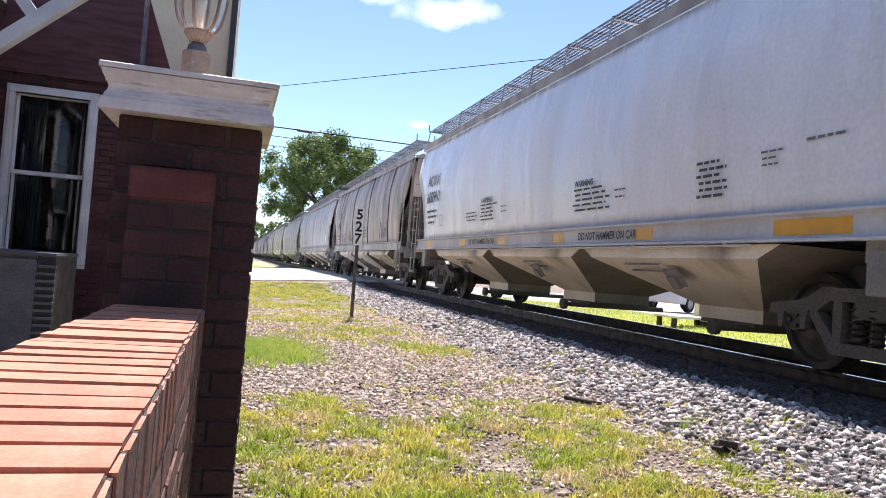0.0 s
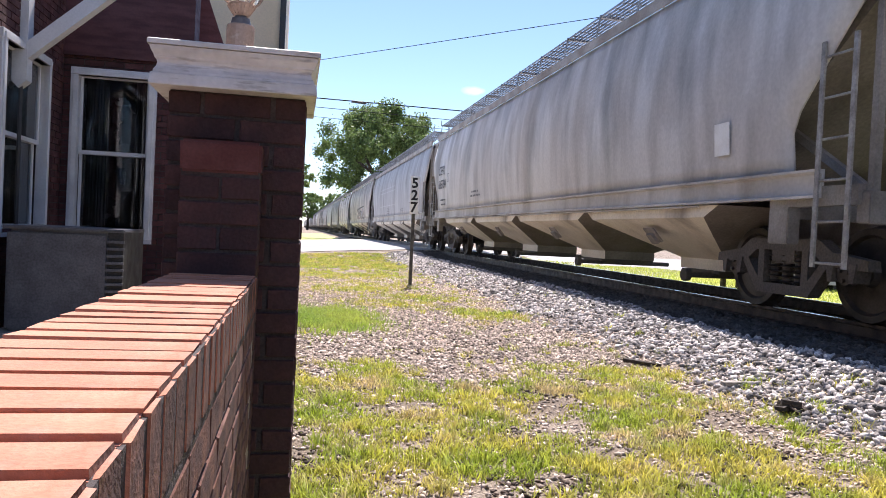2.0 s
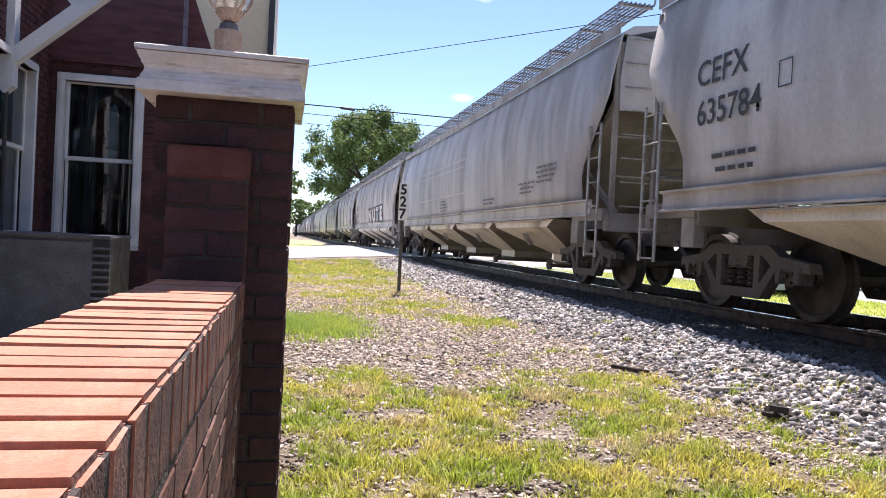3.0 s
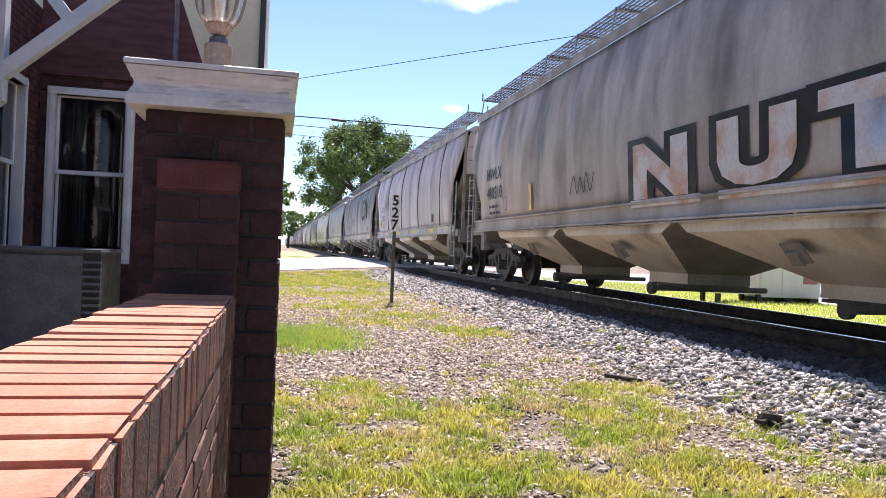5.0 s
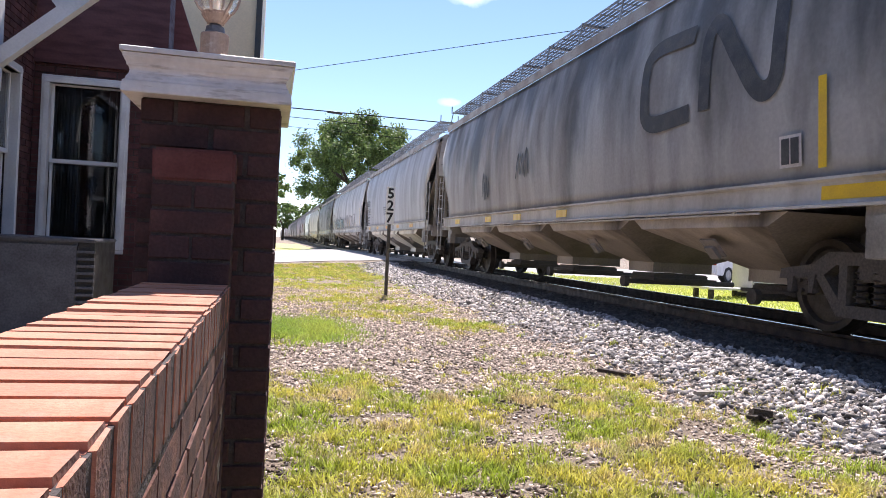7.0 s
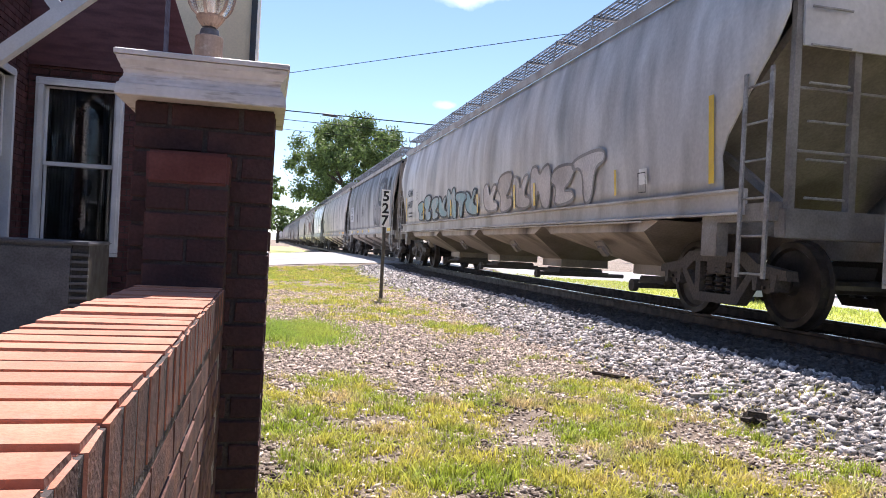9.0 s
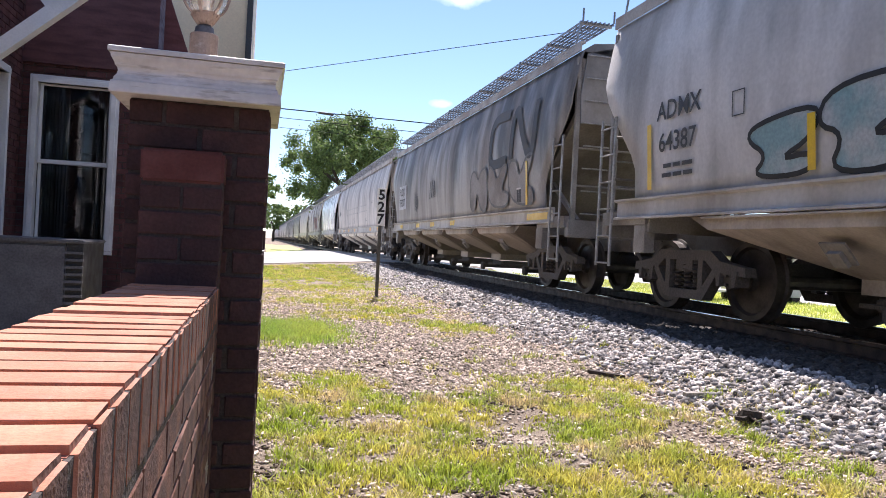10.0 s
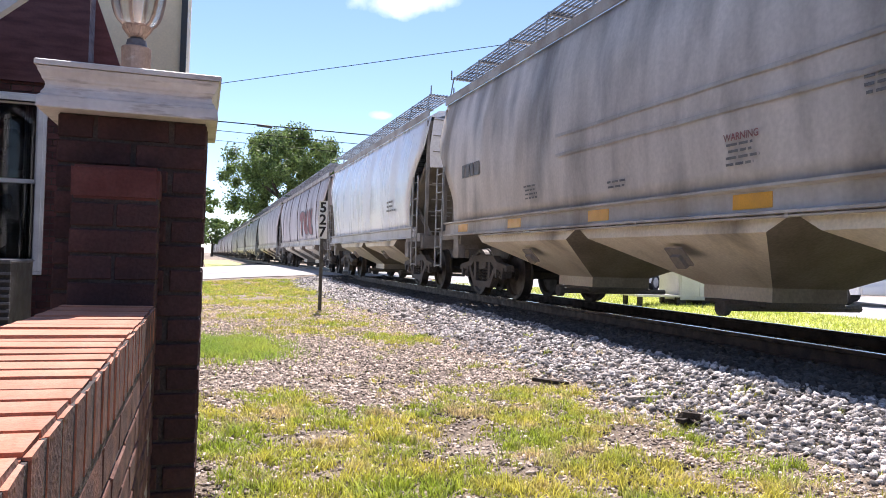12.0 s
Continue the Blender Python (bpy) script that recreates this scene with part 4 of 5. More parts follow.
HOUSE_TOP = 3.9
bm = bmesh.new()
wall_blocks(bm, "x", WALL_X, 0.22, 0, 2.42, [WIN_A], WALL_Y, 0.28)
part("wall_front", bm, M["mortar_dark"], house)
brick_skin("x", WALL_X, 0.22, 0, 2.42, [WIN_A], WALL_Y, "bricks_front")
bm = bmesh.new()
wall_blocks(bm, "y", -3.0, WALL_Y + 0.28, 0, 2.9, [WIN_C, WIN_B], WALL_X, 0.28)
part("wall_side", bm, M["mortar_dark"], house)
brick_skin("y", 2.0, WALL_Y, 0, 2.9, [WIN_C, WIN_B], WALL_X, "bricks_side")
# painted upper wall, with the sloping edge of the lower roof beyond
bm = bmesh.new()
box(bm, WALL_X, -0.02, WALL_Y - 0.01, WALL_Y + 0.28, 2.42, HOUSE_TOP)
part("upper_wall", bm, M["red_paint"], house, "dark red painted boards")
bm = bmesh.new()
box(bm, WALL_X, 0.22, WALL_Y - 0.03, WALL_Y + 0.0, 2.38, 2.46)
part("belt_board", bm, M["red_paint"], house)
bm = bmesh.new()
prism(bm, [(-1.0, 0), (0.58, 0), (0.58, 1.55), (0.11, 2.81), (-0.06, 3.28), (-0.29, HOUSE_TOP), (-1.0, HOUSE_TOP)], "y", 7.2, 7.35)
part("gable_wall", bm, M["gable_red_lit"], house, "dull red painted gable, lightened in colour as sunlit")
bm = bmesh.new()
box(bm, -4.0, 0.585, 9.0, 13.0, 0, 6.2)
part("rear_wing", bm, M["cream"], house, "cream painted siding")
bm = bmesh.new()
box(bm, 0.57, 0.635, 8.95, 9.03, 0, 6.3)
part("corner_trim", bm, M["dark_metal"], house, "dark corner trim")
bm = bmesh.new()
box(bm, -6, -1.28, -3.0, 13, 2.9, 3.1)
box(bm, -4.4, 0.9, 8.6, 13.4, 6.2, 6.35)
part("roof", bm, M["dark_metal"], house, "dark roof")
bm = bmesh.new()
box(bm, -6, -5.8, -3, 13, 0, 3.0)
box(bm, -6, -1.2, -3.2, -3.0, 0, 3.0)
part("back_wall", bm, M["red_paint"], house)


def window(along, win, face, name):
    """A white sash window: casing, two sashes, panes and drawn curtains in the dark room behind."""
    lo, hi, z0, z1 = win
    w = new(name)
    w.parent = house
    out = -1 if along == "x" else 1

    def slab(bm, a, b, c, d, n0, n1):
        p, q = sorted((face + out * n0, face + out * n1))
        if along == "x":
            box(bm, a, b, p, q, c, d, 0.003)
        else:
            box(bm, p, q, a, b, c, d, 0.003)
    bm = bmesh.new()
    for t, n in ((0.045, 0.022), (0.025, 0.034)):
        slab(bm, lo - t, lo + 0.015, z0 - 0.02, z1 + t, -0.05, n)
        slab(bm, hi - 0.015, hi + t, z0 - 0.02, z1 + t, -0.05, n)
        slab(bm, lo - t, hi + t, z1 - 0.015, z1 + t, -0.05, n + 0.003)
    part("window_frame", bm, M["trim"], w, "white painted casing")
    bm = bmesh.new()
    slab(bm, lo - 0.045, hi + 0.045, z0 - 0.05, z0 - 0.022, -0.08, 0.03)
    part("window_sill", bm, M["trim"], w)
    mid = z0 + 0.505 * (z1 - z0)
    for c, d, n in ((mid, z1, -0.03), (z0, mid + 0.03, -0.06)):
        bm = bmesh.new()
        slab(bm, lo + 0.016, lo + 0.038, c, d, n - 0.03, n)
        slab(bm, hi - 0.038, hi - 0.016, c, d, n - 0.03, n)
        slab(bm, lo + 0.038, hi - 0.038, d - 0.03, d, n - 0.03, n)
        slab(bm, lo + 0.038, hi - 0.038, c, c + 0.032, n - 0.03, n)
        s = part("sash", bm, M["trim"], w)
        bm = bmesh.new()
        slab(bm, lo + 0.038, hi - 0.038, c + 0.032, d - 0.03, n - 0.018, n - 0.012)
        part("pane", bm, M["window_glass"], s, "dark reflecting window glass")
    bm = bmesh.new()
    n = 26
    for s0, s1 in ((lo + 0.02, lo + 0.34 * (hi - lo)), (hi - 0.28 * (hi - lo), hi - 0.02)):
        rows = []
        for i in range(n + 1):
            u = s0 + (s1 - s0) * i / n
            dz = 0.02 * math.sin(i * 1.7) + 0.012 * math.sin(i * 0.6)
            depth_in = face - out * (0.22 + dz)
            rows.append([((u, depth_in, z) if along == "x" else (depth_in, u, z)) for z in (z0, z1)])
        sheet(bm, rows, (0, 0.004, 0) if along == "x" else (-0.004, 0, 0))
    part("curtain", bm, M["curtain"], w, "grey hanging curtain", smooth=True)
    bm = bmesh.new()
    slab(bm, lo - 0.1, hi + 0.1, z0 - 0.1, z1 + 0.1, -0.55, -0.5)
    part("room_dark", bm, M["pane"], w)
    return w


M["window_glass"] = glass_mat("window_glass", (0.55, 0.6, 0.62), 0.02)
window("x", WIN_A, WALL_Y, "window")
window("y", WIN_B, WALL_X, "window")
window("y", WIN_C, WALL_X, "window")

brace = new("eave_bracket")
brace["label"] = "white painted wooden bracket under the eave"
brace.parent = house
bm = bmesh.new()
prism(bm, [(-1.05, 3.3), (-1.05, 2.0), (-1.005, 1.95), (-0.95, 2.0), (-0.95, 3.3)], "y", 5.55, 5.65)
part("bracket_leg", bm, M["trim"], brace)
bm = bmesh.new()
beam(bm, (-0.99, 5.6, 2.17), (-0.16, 5.6, 2.92), 0.09, 0.09, up=(0, 1, 0))
part("bracket_strut", bm, M["trim"], brace)
bm = bmesh.new()
beam(bm, (-0.58, 5.6, 2.6), (-0.84, 5.6, 2.93), 0.08, 0.08, up=(0, 1, 0))
part("bracket_web", bm, M["trim"], brace)
bm = bmesh.new()
rod(bm, (-1.0, 5.6, 1.97), (-1.0, 5.6, 0.0), 0.014, 8)
part("conduit", bm, M["dark_metal"], house, "thin black conduit")

full_size = Matrix.Translation((0.873, 0.1, 1.112)) @ Matrix.Scale(GROW, 4) @ Matrix.Translation((-0.873, -0.1, -1.112))
for ob in house.children_recursive:
    if ob.type == "MESH":
        ob.data.transform(full_size)

ac = thing("air_conditioner", "dark grey outdoor condenser unit beside the house", "air conditioner", pose(-1.04, 7.25, 0))
bm = bmesh.new()
box(bm, -0.45, 0.36, -0.43, 0.41, 0.12, 0.98, 0.03)
part("cabinet", bm, M["condenser"], ac)
bm = bmesh.new()
box(bm, -0.48, 0.48, -0.46, 0.44, 0.98, 1.01, 0.012)
part("lid", bm, M["condenser"], ac)
for i in range(13):
    bm = bmesh.new()
    box(bm, 0.335, 0.475, -0.45, -0.425, 0.17 + i * 0.06, 0.192 + i * 0.06)
    part("louvre", bm, M["condenser"], ac)
bm = bmesh.new()
box(bm, 0.34, 0.465, -0.415, 0.41, 0.12, 0.98)
part("grille_core", bm, M["dark_metal"], ac)
bm = bmesh.new()
box(bm, -0.55, 0.55, -0.55, 0.55, 0.0, 0.12, 0.01)
part("pad", bm, M["road"], ac, "concrete pad")

# ---------- milepost ----------
post = thing("milepost", "white railway milepost sign with black digits on a steel post", "sign", pose(3.21, 15.3, 0))
bm = bmesh.new()
prism(bm, [(-0.035, 0.0), (-0.035, 0.03), (-0.012, 0.035), (-0.012, 0.0), (0.012, 0.0), (0.012, 0.035), (0.035, 0.03), (0.035, 0.0), (0.03, -0.012), (-0.03, -0.012)], "z", -0.3, 2.2)
part("post", bm, M["post_steel"], post)
bm = bmesh.new()
box(bm, -0.09, 0.09, -0.03, -0.014, 1.48, 2.25, 0.002)
plate = part("sign_plate", bm, M["sign_white"], post)
for i, ch in enumerate("527"):
    me = lettering(ch, 0.285, 0.008)
    me.materials.append(M["ink"])
    xs = [v.co.x for v in me.vertices]
    dx = (min(xs) + max(xs)) / 2
    put("digit", me, plate, Matrix.Translation((-dx, -0.034, 2.02 - i * 0.25)) @ pose(0, 0, 0, 90, 0, 0))

# ---------- markings on the cars ----------
M["tag_white"] = mat("spray_white", (0.72, 0.69, 0.67), 0.6, 0, (0.62, 0.34, 0.22), 2.6, 30, 0, vary=0.1, spread=(0.45, 0.7))
M["tag_teal"] = mat("spray_teal", (0.20, 0.33, 0.35), 0.6, 0, (0.42, 0.44, 0.44), 2.4, 30, 0, vary=0.15)
M["tag_pale"] = mat("spray_pale", (0.64, 0.59, 0.57), 0.7, 0, (0.46, 0.42, 0.40), 1.5, 30, 0, vary=0.15)
M["tag_dull"] = mat("spray_dull", (0.30, 0.275, 0.26), 0.7, 0, (0.22, 0.20, 0.19), 1.5, 30, 0, vary=0.15)
M["number_patch"] = mat("number_patch", (0.56, 0.56, 0.58), 0.6, 0, (0.46, 0.46, 0.47), 2, 40, 0, vary=0.1)


def word(car, text, y, z, size, ink="letter", fat=0.004, wide=1.0, lift=0.014):
    return mark(car, lettering(text, size, fat, wide), y, z, M[ink], "lettering", "stencilled " + ("numbers" if text.isdigit() else "letters"), lift)


def print_block(car, y, z, lines, w, seed, ink="letter", h=0.05, gap=0.11):
    return mark(car, bars_mesh(lines, w, h, gap, seed), y, z, M[ink], "small_print", "rows of small print")


def strip(car, y, z=1.52, h=0.8, w=0.10):
    return mark(car, patch_mesh(w, h), y, z, M["yellow"], "reflector", "upright yellow reflective strip", 0.03)


def scrawl(car, y, z, w, h, seed, ink, width=0.04, n=9, lift=0.018):
    """A sprayed tag: one looping line."""
    rnd = random.Random(seed)
    pts = [(w * i / n + rnd.uniform(-0.12, 0.12) * w / n * 3, (i % 2) * h * rnd.uniform(0.6, 1.0) + rnd.uniform(0, 0.15) * h) for i in range(n + 1)]
    return mark(car, stroke_mesh(curve_points(pts, 5), width), y, z, M[ink], "sprayed_tag", "sprayed graffiti tag", lift)


def fat_piece(car, y, z, w, h, seed, fill, edge):
    """A filled graffiti letter shape with a dark outline."""
    rnd = random.Random(seed)
    k = rnd.choice((0, 1, 2, 3))
    base = [[(0, 0), (0.3, 0), (0.42, 0.5), (0.62, 0), (1, 0), (0.95, 1), (0.66, 0.95), (0.5, 0.75), (0.3, 1), (0.05, 0.9)],
            [(0.1, 0), (0.9, 0.05), (0.95, 0.35), (0.5, 0.35), (0.9, 0.6), (1, 1), (0.2, 0.95), (0, 0.6), (0.3, 0.45)],
            [(0.35, 0), (0.65, 0), (0.7, 0.6), (1.05, 0.7), (1, 1), (0, 0.95), (-0.05, 0.65), (0.3, 0.62)],
            [(0, 0.1), (0.9, 0), (1, 0.3), (0.6, 0.4), (1, 0.95), (0.7, 1), (0.45, 0.6), (0.35, 0.95), (0, 1)]][k]
    pts = [(px * w + rnd.uniform(-0.05, 0.05), py * h + rnd.uniform(-0.05, 0.05)) for px, py in base]
    for _ in range(2):   # the spray can rounds every corner
        pts = [(a[0] * (1 - f) + b[0] * f, a[1] * (1 - f) + b[1] * f) for a, b in zip(pts, pts[1:] + pts[:1]) for f in (0.25, 0.75)]
    me = bpy.data.meshes.new("fill")
    me.from_pydata([(p[0], p[1], 0) for p in pts], [], [tuple(range(len(pts)))])
    mark(car, me, y, z, M[fill], "sprayed_fill", "pale sprayed graffiti letter", 0.016)
    mark(car, stroke_mesh(pts, 0.05, True), y, z, M[edge], "sprayed_outline", "dark sprayed outline", 0.020)


def emblem(car, y, z, s):
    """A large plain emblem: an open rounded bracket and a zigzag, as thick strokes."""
    a = curve_points([(0.80, 0.98), (0.5, 1.0), (0.2, 1.0), (0.04, 0.9), (0.0, 0.7), (0.0, 0.3), (0.04, 0.1), (0.2, 0.0), (0.5, 0.0), (0.80, 0.02)], 4)
    b = curve_points([(1.02, 0.0), (1.02, 0.4), (1.03, 0.8), (1.1, 0.97), (1.22, 0.9), (1.45, 0.5), (1.68, 0.1), (1.82, 0.02), (1.92, 0.15), (1.94, 0.5), (1.94, 1.02)], 4)
    for pts in (a, b):
        mark(car, stroke_mesh([(p[0] * s * 1.42, p[1] * s) for p in pts], 0.22 * s), y, z, M["letter"], "emblem", "faded black emblem stroke", 0.016 if pts is a else 0.019)


def plate_box(car, y, z):
    mark(car, stroke_mesh([(0, 0), (0.19, 0), (0.19, 0.25), (0, 0.25)], 0.02, True), y, z, M["letter"], "stencil_box", "small stencilled box", 0.014)


def vent_plate(car, y, z):
    """A dark perforated plate in a pale frame."""
    mark(car, patch_mesh(0.30, 0.30), y, z, M["tag_pale"], "stencil_box", "pale painted square", 0.013)
    for k in range(2):
        mark(car, patch_mesh(0.11, 0.24), y - 0.03 - 0.13 * k, z + 0.03, M["letter"], "vent_plate", "dark mesh plate", 0.018)


car, E = MARKED[0]
word(car, "AOKX", E - 1.4, 2.74, 0.40, "letter_faint")
word(car, "600910", E - 1.45, 2.32, 0.40)
print_block(car, E - 1.5, 2.08, 3, 0.95, 1, "letter", 0.05, 0.14)
plate_box(car, E - 2.75, 1.72)
print_block(car, E - 4.85, 1.88, 3, 0.8, 3, "letter", 0.025, 0.075)
for d, z in ((5.85, 2.05), (10.15, 2.0)):
    word(car, "WARNING", E - d, z, 0.14 if d < 8 else 0.12)
    print_block(car, E - d + 0.1, z - 0.06, 5, 1.15, int(d), "letter", 0.028, 0.072)
    print_block(car, E - d - 1.15, z - 0.14, 2, 0.4, int(d) + 40, "letter", 0.02, 0.09)
print_block(car, E - 13.1, 1.98, 6, 0.55, 4, "letter", 0.03, 0.07)
print_block(car, E - 14.1, 1.98, 3, 0.34, 5, "letter_faint", 0.02, 0.06)
print_block(car, E - 14.65, 2.02, 1, 0.5, 6, "letter_faint", 0.025, 0.08)
for d, w in ((1.8, 0.45), (4.65, 0.4), (7.1, 0.4), (9.6, 0.4), (12.05, 0.4), (14.75, 0.9)):
    sill_reflector(car, E - d, w, "amber", 0.14)
for d in (5.1, 10.3):
    me = lettering("DO NOT HAMMER ON CAR", 0.15, 0.003, 0.85)
    for v in me.vertices:
        v.co = (-1.546, E - d - v.co.x, 1.235 + v.co.y)
    me.materials.append(M["letter"])
    put("lettering", me, car, label="stencilled letters")
for d in (4.0, 8.0, 11.5):
    bm = bmesh.new()
    for i in range(2):
        beam(bm, (-1.445 + 0.12 * i, E - d - 0.8, 0.925 - 0.07 * i), (-1.445 + 0.12 * i, E - d, 0.925 - 0.07 * i), 0.006, 0.025, up=(0.5, 0, 0.9))
    part("small_print", bm, M["letter_faint"], car, "rows of small print")

car, E = MARKED[1]
word(car, "CGEX", E - 1.9, 2.66, 0.38, "letter_faint")
word(car, "1664", E - 1.85, 2.22, 0.36)
print_block(car, E - 1.95, 1.84, 2, 1.1, 11, "letter", 0.05, 0.14)
for d in (1.5, 5.1, 8.6, 12.1):
    strip(car, E - d, 1.5, 0.8)
scrawl(car, E - 3.4, 1.5, 1.3, 0.45, 31, "letter", 0.035, 11)
scrawl(car, E - 5.3, 1.5, 1.5, 0.45, 32, "ink", 0.05, 9)
scrawl(car, E - 7.0, 1.5, 1.4, 0.7, 33, "ink", 0.055, 8)
scrawl(car, E - 12.6, 1.5, 1.2, 0.6, 34, "letter", 0.05, 7)
plate_box(car, E - 13.6, 1.8)
print_block(car, E - 9.2, 2.0, 4, 0.8, 12, "letter_faint")

car, E = MARKED[2]
word(car, "CEFX", E - 1.33, 2.57, 0.41)
word(car, "635784", E - 1.36, 2.12, 0.40)
print_block(car, E - 1.65, 1.72, 2, 0.9, 21, "letter", 0.05, 0.15)
plate_box(car, E - 2.82, 2.3)
print_block(car, E - 6, 1.8, 2, 1.2, 22, "letter_faint")
mark(car, patch_mesh(0.3, 0.36), -E + 2.3, 1.68, M["sign_white"], "notice", "small white notice", 0.016)

car, E = MARKED[3]
for yy, zz, n in ((-E + 4.2, 1.85, 3), (-E + 3.1, 2.1, 4), (-E + 7.0, 1.65, 2), (2.0, 1.8, 4)):
    print_block(car, yy, zz, n, 1.1, int(10 * zz) + n, "letter_faint", 0.04, 0.09)
for zz in (2.86, 2.66, 1.95):
    mark(car, stroke_mesh([(0, 0), (6.4, 0)], 0.04), 5.2, zz, M["sill_white"], "stiffener", "thin raised stiffener rib", 0.018)

car, E = MARKED[4]
word(car, "MWLX", E - 1.6, 2.28, 0.38)
word(car, "480510", E - 1.65, 1.86, 0.38)
print_block(car, E - 1.75, 1.66, 2, 0.9, 41, "letter", 0.06, 0.14)
plate_box(car, E - 2.9, 1.58)
strip(car, E - 4.55, 1.5, 0.5, 0.14)
letters = [("N", 8.75), ("U", 10.72), ("T", 12.35), ("E", 13.95)]
for k, (ch, d) in enumerate(letters):
    for fat, ink, up, label in ((0.15, "ink", 0.016, "black sprayed outline"), (0.06, "tag_white", 0.022, "white sprayed letter with rusty runs")):
        me = lettering(ch, 0.90, fat * 0.9, 2.0)
        mark(car, me, E - d, 1.50 + 0.02 * k, M[ink], "sprayed_letter", label, up)
mark(car, patch_mesh(1.7, 0.1), E - 8.7, 1.34, M["tag_white"], "sprayed_bar", "white sprayed underline", 0.03)
mark(car, patch_mesh(3.3, 0.1), E - 10.75, 1.34, M["tag_white"], "sprayed_bar", "white sprayed underline", 0.03)
scrawl(car, E - 6.6, 1.65, 0.9, 0.3, 43, "letter", 0.03, 7)

car, E = MARKED[5]
word(car, "CEFX", E - 2.2, 2.28, 0.34, "letter_faint")
word(car, "12715", E - 2.3, 1.88, 0.34)
print_block(car, E - 2.6, 1.7, 2, 0.5, 51, "letter", 0.05, 0.12)
plate_box(car, E - 4.58, 2.12)
mark(car, patch_mesh(0.42, 0.26), E - 1.6, 1.64, M["yellow"], "reflector", "square yellow reflector", 0.028)
for d in (3.8, 7.0, 10.3, 13.4):
    sill_reflector(car, E - d, 0.5)
vent_plate(car, E - 13.4, 1.52)
mark(car, patch_mesh(0.22, 0.26), E - 3.4, 2.4, M["letter_faint"], "faded_patch", "faded dark patch", 0.014)
mark(car, patch_mesh(0.22, 0.26), E - 5.2, 2.4, M["letter_faint"], "faded_patch", "faded dark patch", 0.014)

for idx in (6, 9):
    car, E = MARKED[idx]
    emblem(car, E - (12.0 if idx == 6 else 12.4), 2.30 if idx == 6 else 2.42, 0.95)
    strip(car, -E + 1.82, 1.5, 0.8, 0.1)
    vent_plate(car, -E + 2.35, 1.54)
    scrawl(car, 1.6, 2.0, 0.7, 0.6, 60 + idx, "letter", 0.05, 6)
    scrawl(car, E - 4.5, 1.7, 0.5, 0.6, 61 + idx, "letter", 0.05, 7)
    for d in (2.1, 4.9, 6.9, 9.2):
        sill_reflector(car, E - d, 0.45)
    sill_reflector(car, -E + 1.3, 1.0)
car, E = MARKED[9]
mark(car, patch_mesh(1.22, 0.8), E - 1.75, 1.86, M["number_patch"], "number_patch", "pale painted number patch", 0.013)
word(car, "FLOX", E - 1.85, 2.33, 0.36, lift=0.018)
word(car, "79207", E - 1.9, 1.97, 0.36, lift=0.018)
for k in range(3):
    fat_piece(car, E - 10.9 - 1.4 * k, 1.5, 1.4, 0.9, 91 + k, "tag_dull", "letter_faint")

car, E = MARKED[7]
word(car, "GBRX", E - 1.05, 2.36, 0.40)
word(car, "712852", E - 1.05, 1.94, 0.40)
print_block(car, E - 1.1, 1.78, 3, 1.0, 71, "letter", 0.06, 0.13)
plate_box(car, E - 2.9, 1.55)
for d in (1.8, 4.6, 7.4, 10.2, 13.0):
    sill_reflector(car, E - d, 0.6, "amber")
print_block(car, E - 6.5, 2.1, 4, 1.2, 72, "letter", 0.04, 0.09)

car, E = MARKED[8]
word(car, "ADMX", E - 1.6, 2.32, 0.32)
word(car, "64387", E - 1.65, 1.94, 0.32)
print_block(car, E - 1.7, 1.74, 2, 0.8, 81, "letter", 0.05, 0.11)
plate_box(car, E - 3.1, 2.15)
for d, h in ((1.4, 0.8), (4.2, 0.5), (7.7, 0.42), (10.2, 0.42), (12.8, 0.45), (13.9, 0.4)):
    strip(car, E - d, 1.5, h)
strip(car, -E + 1.15, 1.5, 0.95)
strip(car, -E + 3.4, 1.5, 0.35, 0.07)
for i in range(7):
    fat_piece(car, E - 3.3 - i * 0.98, 1.45, 1.05, 0.62 + 0.16 * (i % 3 == 1), 100 + i, "tag_teal", "ink")
for i in range(6):
    fat_piece(car, E - 10.7 - i * 1.0, 1.45, 1.05, 0.65 + 0.12 * (i % 2), 110 + i, "tag_pale", "tag_dull")
plate_box(car, -E + 2.75, 1.5)
mark(car, patch_mesh(0.2, 0.2), -E + 2.72, 1.6, M["sign_white"], "notice", "small white notice", 0.013)

car, E = MARKED[10]
word(car, "WARNING", E - 8.95, 1.85, 0.095, "letter_red", 0.002)
for k, (yy, zz, n) in enumerate(((E - 8.95, 1.8, 4), (E - 4.4, 1.8, 4), (E - 6.8, 1.65, 2), (E - 10.5, 2.1, 3), (-E + 6, 1.8, 3), (-E + 4, 2.5, 2))):
    print_block(car, yy, zz, n, 0.5, 120 + k, "letter_faint", 0.025, 0.06)
for k, d in enumerate((1.6, 4.0, 6.6, 9.3, 15.1, 17.6)):
    sill_reflector(car, E - d, 0.5 if k < 5 else 1.1, "amber", 0.14)
for zz in (2.42, 2.15):
    mark(car, stroke_mesh([(0, 0), (8.5, 0)], 0.045), E - 5.5, zz, M["sill_grey"], "stiffener", "thin raised stiffener rib", 0.018)
print_block(car, E - 1.6, 2.2, 1, 1.0, 131, "letter_faint", 0.24, 0.4)

car, E = MARKED[11]
print_block(car, -E + 3.2, 2.1, 3, 1.0, 140, "letter_faint")
car, E = MARKED[12]
